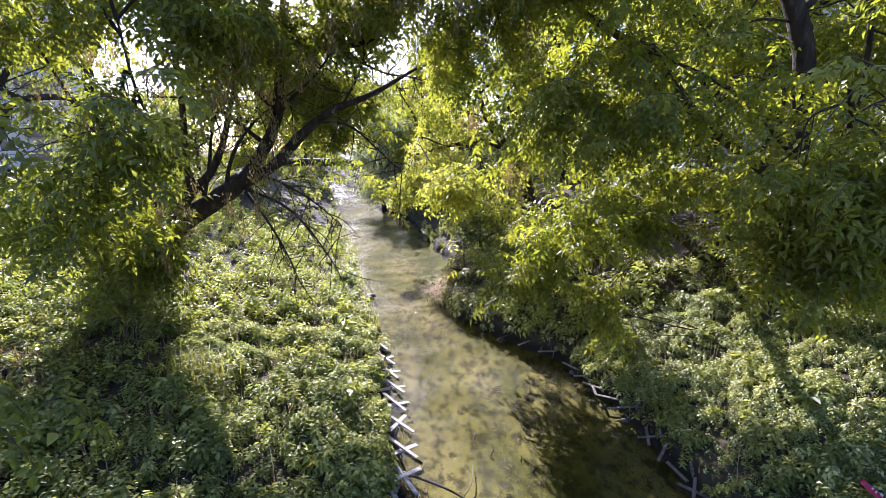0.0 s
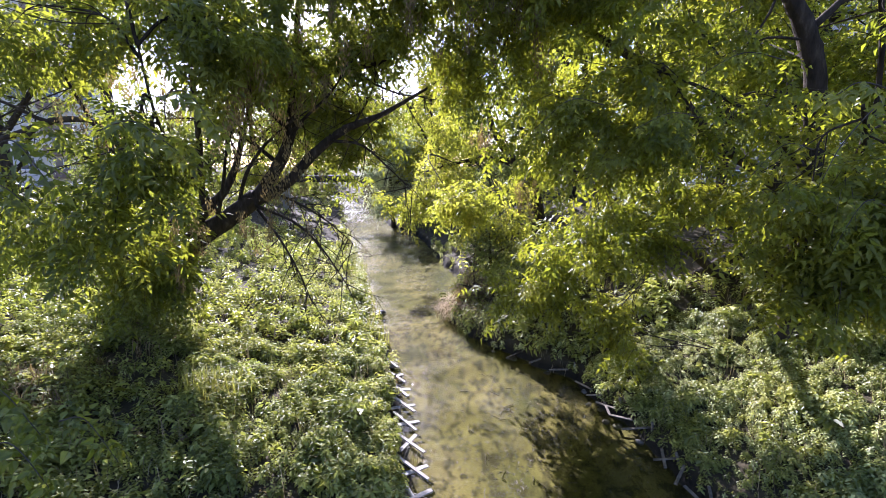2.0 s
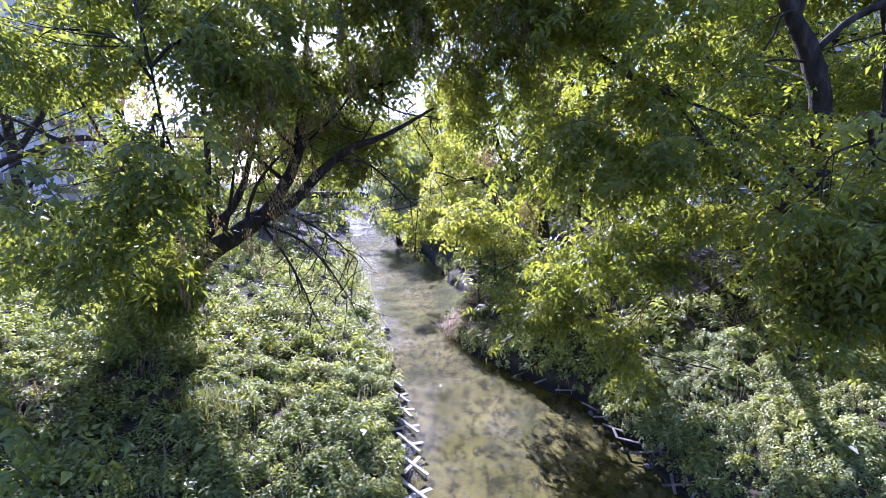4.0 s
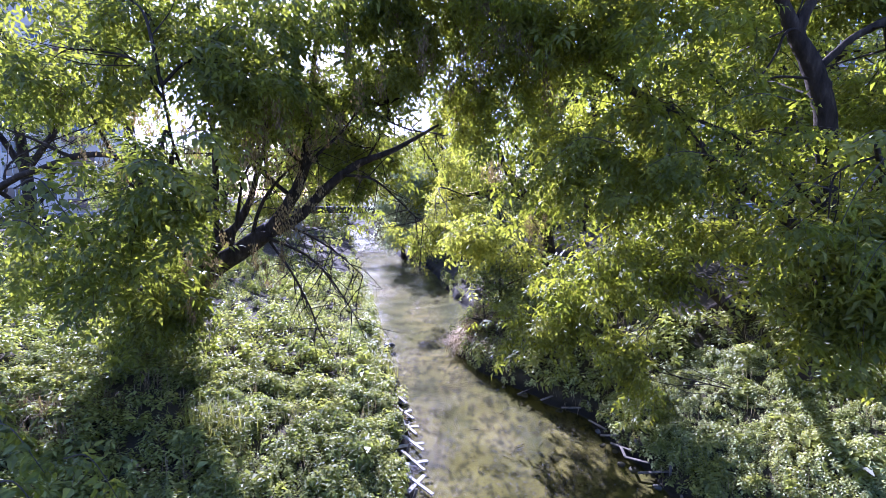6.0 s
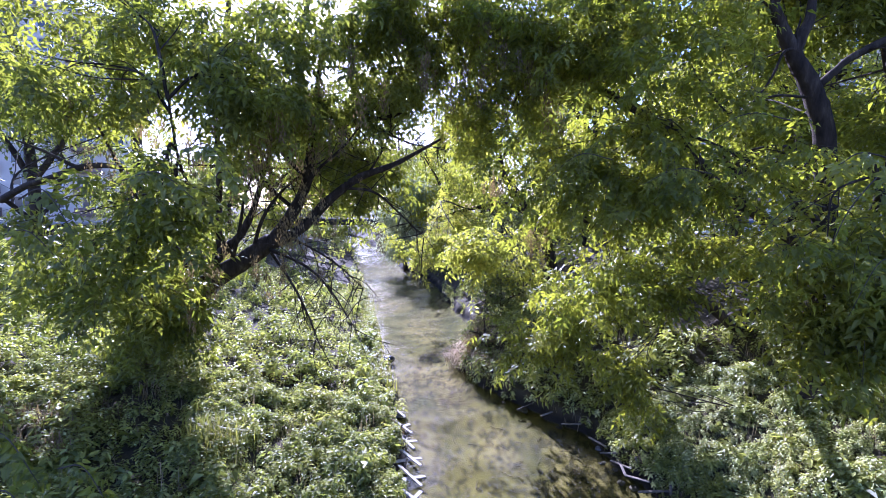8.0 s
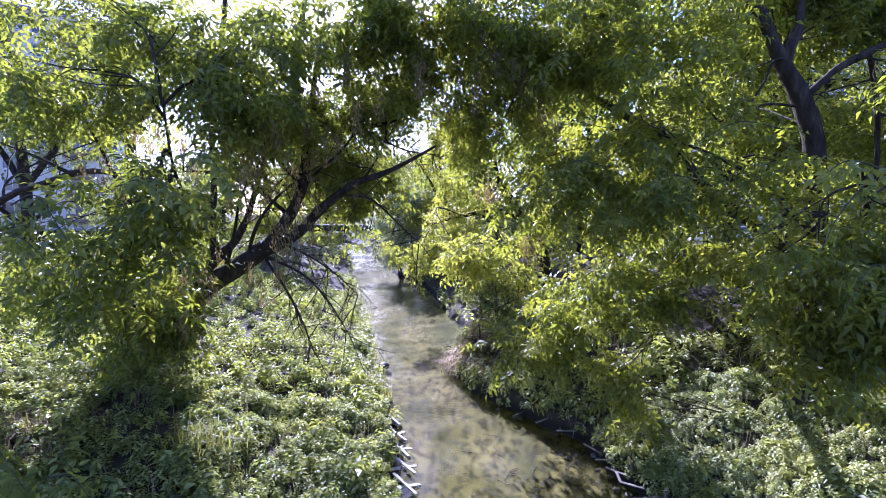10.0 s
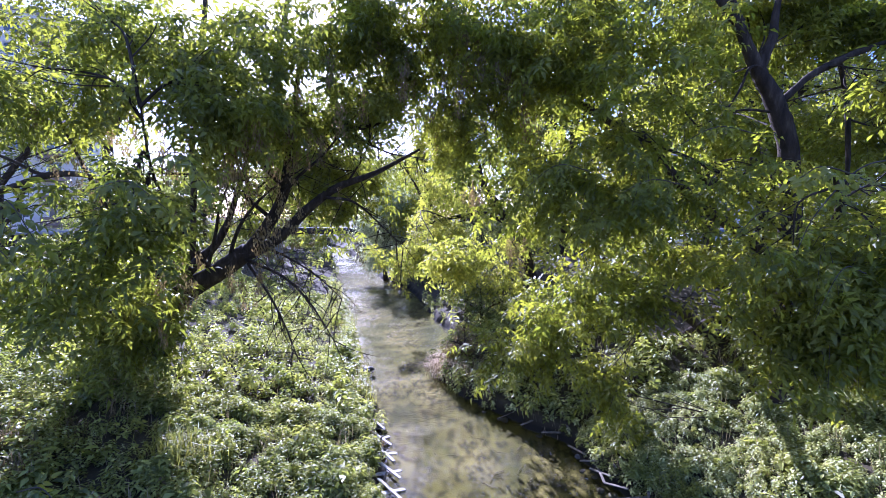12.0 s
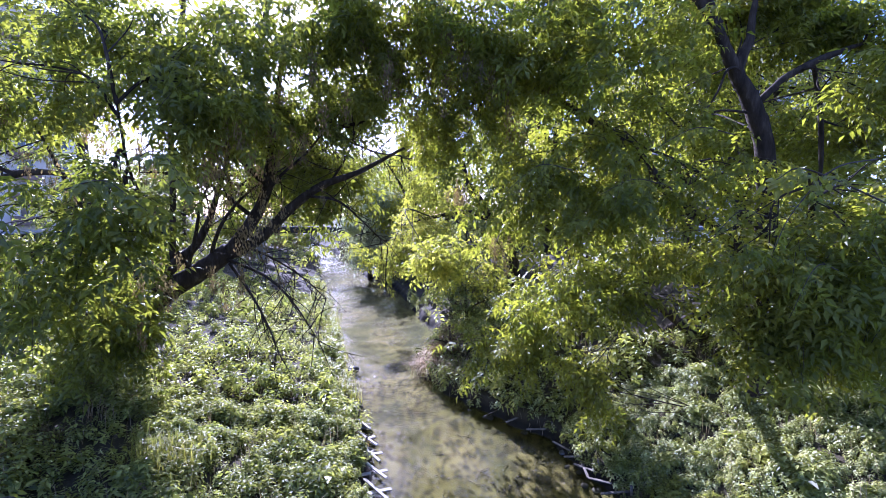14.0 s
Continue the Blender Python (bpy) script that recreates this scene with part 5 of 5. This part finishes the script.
def blades(name, label, places, n, height, spread_r, bend, mat, width=0.008):
    """Tufts of bending blades."""
    cx, cy = np.array(places)[:, 0], np.array(places)[:, 1]
    which = np.repeat(np.arange(len(cx)), n)
    m = len(which)
    x, y = cx[which] + RNG.normal(size=m) * spread_r, cy[which] + RNG.normal(size=m) * spread_r
    z = np.maximum(ground_z(x, y), 0.0) - 0.03
    a = RNG.uniform(0, 2 * math.pi, m)
    h = height * RNG.uniform(0.5, 1.15, m)
    lean = bend * RNG.uniform(0.2, 1.0, m)
    d = np.stack([np.cos(a), np.sin(a), 0 * a], -1)
    side = np.stack([-np.sin(a), np.cos(a), 0 * a], -1) * width
    p0 = np.stack([x, y, z], -1)
    p1 = p0 + d * (lean * h * 0.35)[:, None] + np.array([0, 0, 1.0]) * (h * 0.6)[:, None]
    p2 = p0 + d * (lean * h)[:, None] + np.array([0, 0, 1.0]) * (h * (1 - 0.5 * lean))[:, None]
    v = np.stack([p0 - side, p0 + side, p1 - side * 0.8, p1 + side * 0.8, p2], 1).reshape(-1, 3)
    k = (np.arange(m) * 5)[:, None]
    f = np.concatenate([k + [0, 1, 3], k + [0, 3, 2], k + [2, 3, 4]])
    return tagged(new(name, mesh_data(name, v, f, mat)), label, "grass", kind="stuff")


blades("grass_tuft", "yellow-green grass tuft among the nettles", [(-4.3, 7.0), (-4.1, 7.3), (-4.6, 7.2), (-4.0, 6.9)], 110, 0.62, 0.2, 0.8, GRASS)
blades("dry_grass", "dry straw-coloured grass on the bank", [(-6.6, 6.3), (-6.9, 6.6), (-6.2, 6.1), (-7.2, 6.4), (-6.4, 6.9)], 130, 0.45, 0.22, 0.9, DRY)
blades("dry_grass", "pale dry grass hanging over the water at the bend", [(-0.1, 14.6), (0.0, 14.3), (-0.1, 14.9), (0.2, 14.0), (0.45, 13.6), (0.35, 14.4), (0.3, 14.9), (0.8, 13.2)], 190, 0.62, 0.17, 1.3, STRAW, 0.010)
blades("dry_grass", "pale dry grass at the foot of the slat fence", [(-0.5, 5.6), (-0.35, 5.5), (-0.6, 5.8)], 70, 0.25, 0.09, 1.0, DRY, 0.005)
stalks = [(x, y) for x, y in zip(*scatter(520, (-8.5, 8), (4, 13))) if bool(bare_slope(np.array([x]), np.array([y]))[0])]
blades("dry_stalks", "thin dry stalks standing among the herbs", stalks, 4, 0.55, 0.08, 0.6, STRAW, 0.004)
blades("reeds", "sunlit grass along the far water edge", [(float(np.interp(y, BANK_Y, LEFT_X)) - 0.25, y) for y in np.arange(12, 34, 0.5)], 60, 0.5, 0.2, 0.9, GRASS, 0.012)


# ---- pipe over the stream ----
def build_pipe():
    root = thing("pipeline", "thick dark wrapped pipe crossing above the stream", "pipe", (-9.0, 39.0, 3.95))
    p = np.array([(x, 39.0, 3.98) for x in np.linspace(-17, -1, 17)])
    v, f, caps = tube_arrays(p, np.full(17, 0.31), 20, 0.01)
    part("pipe", mesh_data("pipe", v, [f, caps], PIPE_STEEL, True), root)
    for x in np.arange(-16.5, -1, 2.6):
        v, f, caps = tube_arrays(np.array([(x - 0.05, 39.0, 3.98), (x + 0.05, 39.0, 3.98)]), [0.335, 0.335], 20)
        part("band", mesh_data("band", v, [f, caps], PIPE_STEEL), root)
    for x in (-14.6, -3.0):
        z = foot(x, 39.0)
        part("pier", box("pier", (0.5, 0.6, 3.7 - z + 0.2), CONCRETE, pose(x, 39.0, (3.7 + z - 0.2) / 2), 0.03), root, "grey concrete pier")
        part("saddle", box("saddle", (0.6, 0.75, 0.14), CONCRETE, pose(x, 39.0, 3.63), 0.02), root)


build_pipe()


# ---- buildings ----
def apartment_block(label, x, y, width, depth, storeys, columns, wall_mat, turn=0.0):
    """A panel block with windows and balconies on the front, which faces -y."""
    z0 = foot(x, y) - 0.5
    h = storeys * 2.8 + 1.6
    m = pose(x, y, z0, 0, 0, turn)
    root = thing("apartment_building", label, "building", (x, y, z0))
    bm = bmesh.new()
    # front wall as piers and bands round the openings, then the other three sides
    def slab(x0, x1, y0, y1, a, b):
        bmesh.ops.create_cube(bm, size=1.0, matrix=Matrix.Translation(((x0 + x1) / 2, (y0 + y1) / 2, (a + b) / 2)) @ Matrix.Diagonal((x1 - x0, y1 - y0, b - a, 1)))
    pitch_x = width / columns
    lo = -width / 2
    slab(lo, -lo, 0, 0.35, 0, 2.2)
    for s in range(storeys):
        top = 2.2 + s * 2.8
        slab(lo, -lo, 0, 0.35, top + 1.5, top + 2.8)
        for c in range(columns + 1):
            x0 = max(lo, lo + c * pitch_x - (pitch_x - 1.5) / 2)
            slab(x0, min(-lo, lo + c * pitch_x + (pitch_x - 1.5) / 2), 0, 0.35, top, top + 1.5)
    slab(lo, lo + 0.35, 0.35, depth, 0, h)
    slab(-lo - 0.35, -lo, 0.35, depth, 0, h)
    slab(lo + 0.35, -lo - 0.35, depth - 0.35, depth, 0, h)
    bm.transform(m)
    part("wall", from_bm("wall", bm, wall_mat), root)
    part("roof", box("roof", (width + 0.5, depth + 0.5, 0.4), CONCRETE, m @ Matrix.Translation((0, depth / 2, h + 0.65)), 0.03), root)
    frame_bm = bmesh.new()
    for dx, dz, sx, sz in ((0, 0.71, 1.5, 0.08), (0, -0.71, 1.5, 0.08), (-0.71, 0, 0.08, 1.34), (0.71, 0, 0.08, 1.34), (0.1, 0, 0.07, 1.34)):
        bmesh.ops.create_cube(frame_bm, size=1.0, matrix=Matrix.Translation((dx, 0, dz)) @ Matrix.Diagonal((sx, 0.1, sz, 1)))
    frame_me = from_bm("window_frame", frame_bm, FRAME_WHITE)
    pane_me = box("pane", (1.36, 0.03, 1.36), GLASS, bevel=0)
    board_me = box("balcony", (pitch_x * 0.92, 1.1, 1.1), BALCONY, bevel=0.03)
    for s in range(storeys):
        for c in range(columns):
            at = m @ Matrix.Translation((lo + (c + 0.5) * pitch_x, 0.2, 2.95 + s * 2.8))
            win = part("window", frame_me, root, "", at)
            part("pane", pane_me, win, "", at @ Matrix.Translation((0, 0.06, 0)))
            if c % 3 == 1:
                part("balcony", board_me, root, "", at @ Matrix.Translation((0, -0.77, -1.25)))


apartment_block("pale grey panel apartment block in shade", -58.0, 51.0, 30.0, 12.0, 9, 9, PLASTER, 37.0)
apartment_block("pale cream apartment block behind the trees", 50.0, 74.0, 36.0, 12.0, 9, 11, PLASTER_WARM, -8.0)
pave = tagged(new("pavement", box("pavement", (60, 4.5, 0.25), CONCRETE, pose(-50, 46.5, foot(-55, 46) + 0.06, 0, 0, 37), 0.03)), "pale concrete footpath before the building", "pavement", kind="structure")
tagged(new("road", box("road", (70, 6.0, 0.2), ASPHALT, pose(45, 31.5, foot(20, 31) + 0.06), 0.02)), "grey asphalt road behind the bank", "road", kind="structure")


# ---- car ----
def build_car(x, y, turn):
    z0 = foot(20, 31) + 0.16
    m = pose(x, y, z0, 0, 0, turn)
    root = thing("car", "white parked hatchback car beyond the trees", "car", (x, y, z0))
    side = [(-2.05, 0.28), (-2.1, 0.6), (-2.0, 0.86), (-1.1, 0.98), (1.75, 0.98), (2.02, 0.9), (2.1, 0.55), (2.02, 0.28)]

    def hull(profile, half_low, half_high, lo, hi):
        bm = bmesh.new()
        rings = []
        for s in (-1, 1):
            rings.append([bm.verts.new((px, s * (half_low + (half_high - half_low) * (pz - lo) / (hi - lo)), pz)) for px, pz in profile])
        n = len(profile)
        for k in range(n):
            bm.faces.new((rings[0][k], rings[0][(k + 1) % n], rings[1][(k + 1) % n], rings[1][k]))
        bm.faces.new(rings[0][::-1])
        bm.faces.new(rings[1])
        bmesh.ops.recalc_face_normals(bm, faces=bm.faces[:])
        bmesh.ops.bevel(bm, geom=bm.edges[:], offset=0.05, segments=2, affect="EDGES")
        bm.transform(m)
        return bm

    part("body", from_bm("body", hull(side, 0.84, 0.82, 0.28, 0.98), CAR_PAINT, True), root)
    part("cabin", from_bm("cabin", hull([(-1.0, 0.95), (-0.35, 1.40), (1.35, 1.42), (1.85, 0.95)], 0.80, 0.62, 0.95, 1.42), GLASS, True), root, "dark tinted windows")
    part("roof", from_bm("roof", hull([(-0.38, 1.38), (-0.3, 1.46), (1.3, 1.48), (1.42, 1.40)], 0.64, 0.58, 1.38, 1.48), CAR_PAINT, True), root)
    for wx in (-1.32, 1.28):
        for wy in (-0.78, 0.78):
            v, f, caps = tube_arrays(np.array([(0, -0.1, 0), (0, 0.1, 0)]), [0.31, 0.31], 20)
            wheel = part("wheel", mesh_data("wheel", v, [f, caps], RUBBER), root, "", m @ Matrix.Translation((wx, wy, 0.31)))
            v, f, caps = tube_arrays(np.array([(0, -0.11, 0), (0, 0.11, 0)]), [0.19, 0.19], 14)
            part("rim", mesh_data("rim", v, [f, caps], CHROME), wheel, "", m @ Matrix.Translation((wx, wy, 0.31)))
    for s in (-1, 1):
        part("headlight", box("headlight", (0.1, 0.3, 0.14), FRAME_WHITE, m @ Matrix.Translation((-2.03, s * 0.6, 0.7)), 0.03), root)


build_car(17.6, 30.3, 4.0)


# ---- litter ----
def build_packet():
    m = pose(5.0, 4.42, foot(5.0, 4.42) + 0.29, 30, 8, 35)
    root = thing("snack_packet", "crumpled red foil packet with white print on the herbs", "packet", m.translation)
    bm = bmesh.new()
    bmesh.ops.create_grid(bm, x_segments=10, y_segments=12, size=0.5)
    for v in bm.verts:
        v.co = Vector((v.co.x * 0.17, v.co.y * 0.25, 0.03 * (1 - (2 * v.co.x) ** 2) * (1 - (2 * v.co.y) ** 4) + 0.006 * math.sin(31 * v.co.x + 17 * v.co.y)))
    low = bmesh.ops.duplicate(bm, geom=bm.verts[:] + bm.edges[:] + bm.faces[:])
    for v in [g for g in low["geom"] if isinstance(g, bmesh.types.BMVert)]:
        v.co.z = -0.6 * v.co.z - 0.001
    bm.transform(m)
    part("packet", from_bm("packet", bm, RED_FOIL, True), root)
    for dx, dy, w, l in ((-0.03, 0.02, 0.06, 0.016), (-0.03, -0.02, 0.08, 0.014), (0.02, -0.07, 0.07, 0.03)):
        part("print", box("print", (w, l, 0.003), WHITE_PRINT, m @ Matrix.Translation((dx, dy, 0.036)), 0), root, "white printed bar")


build_packet()
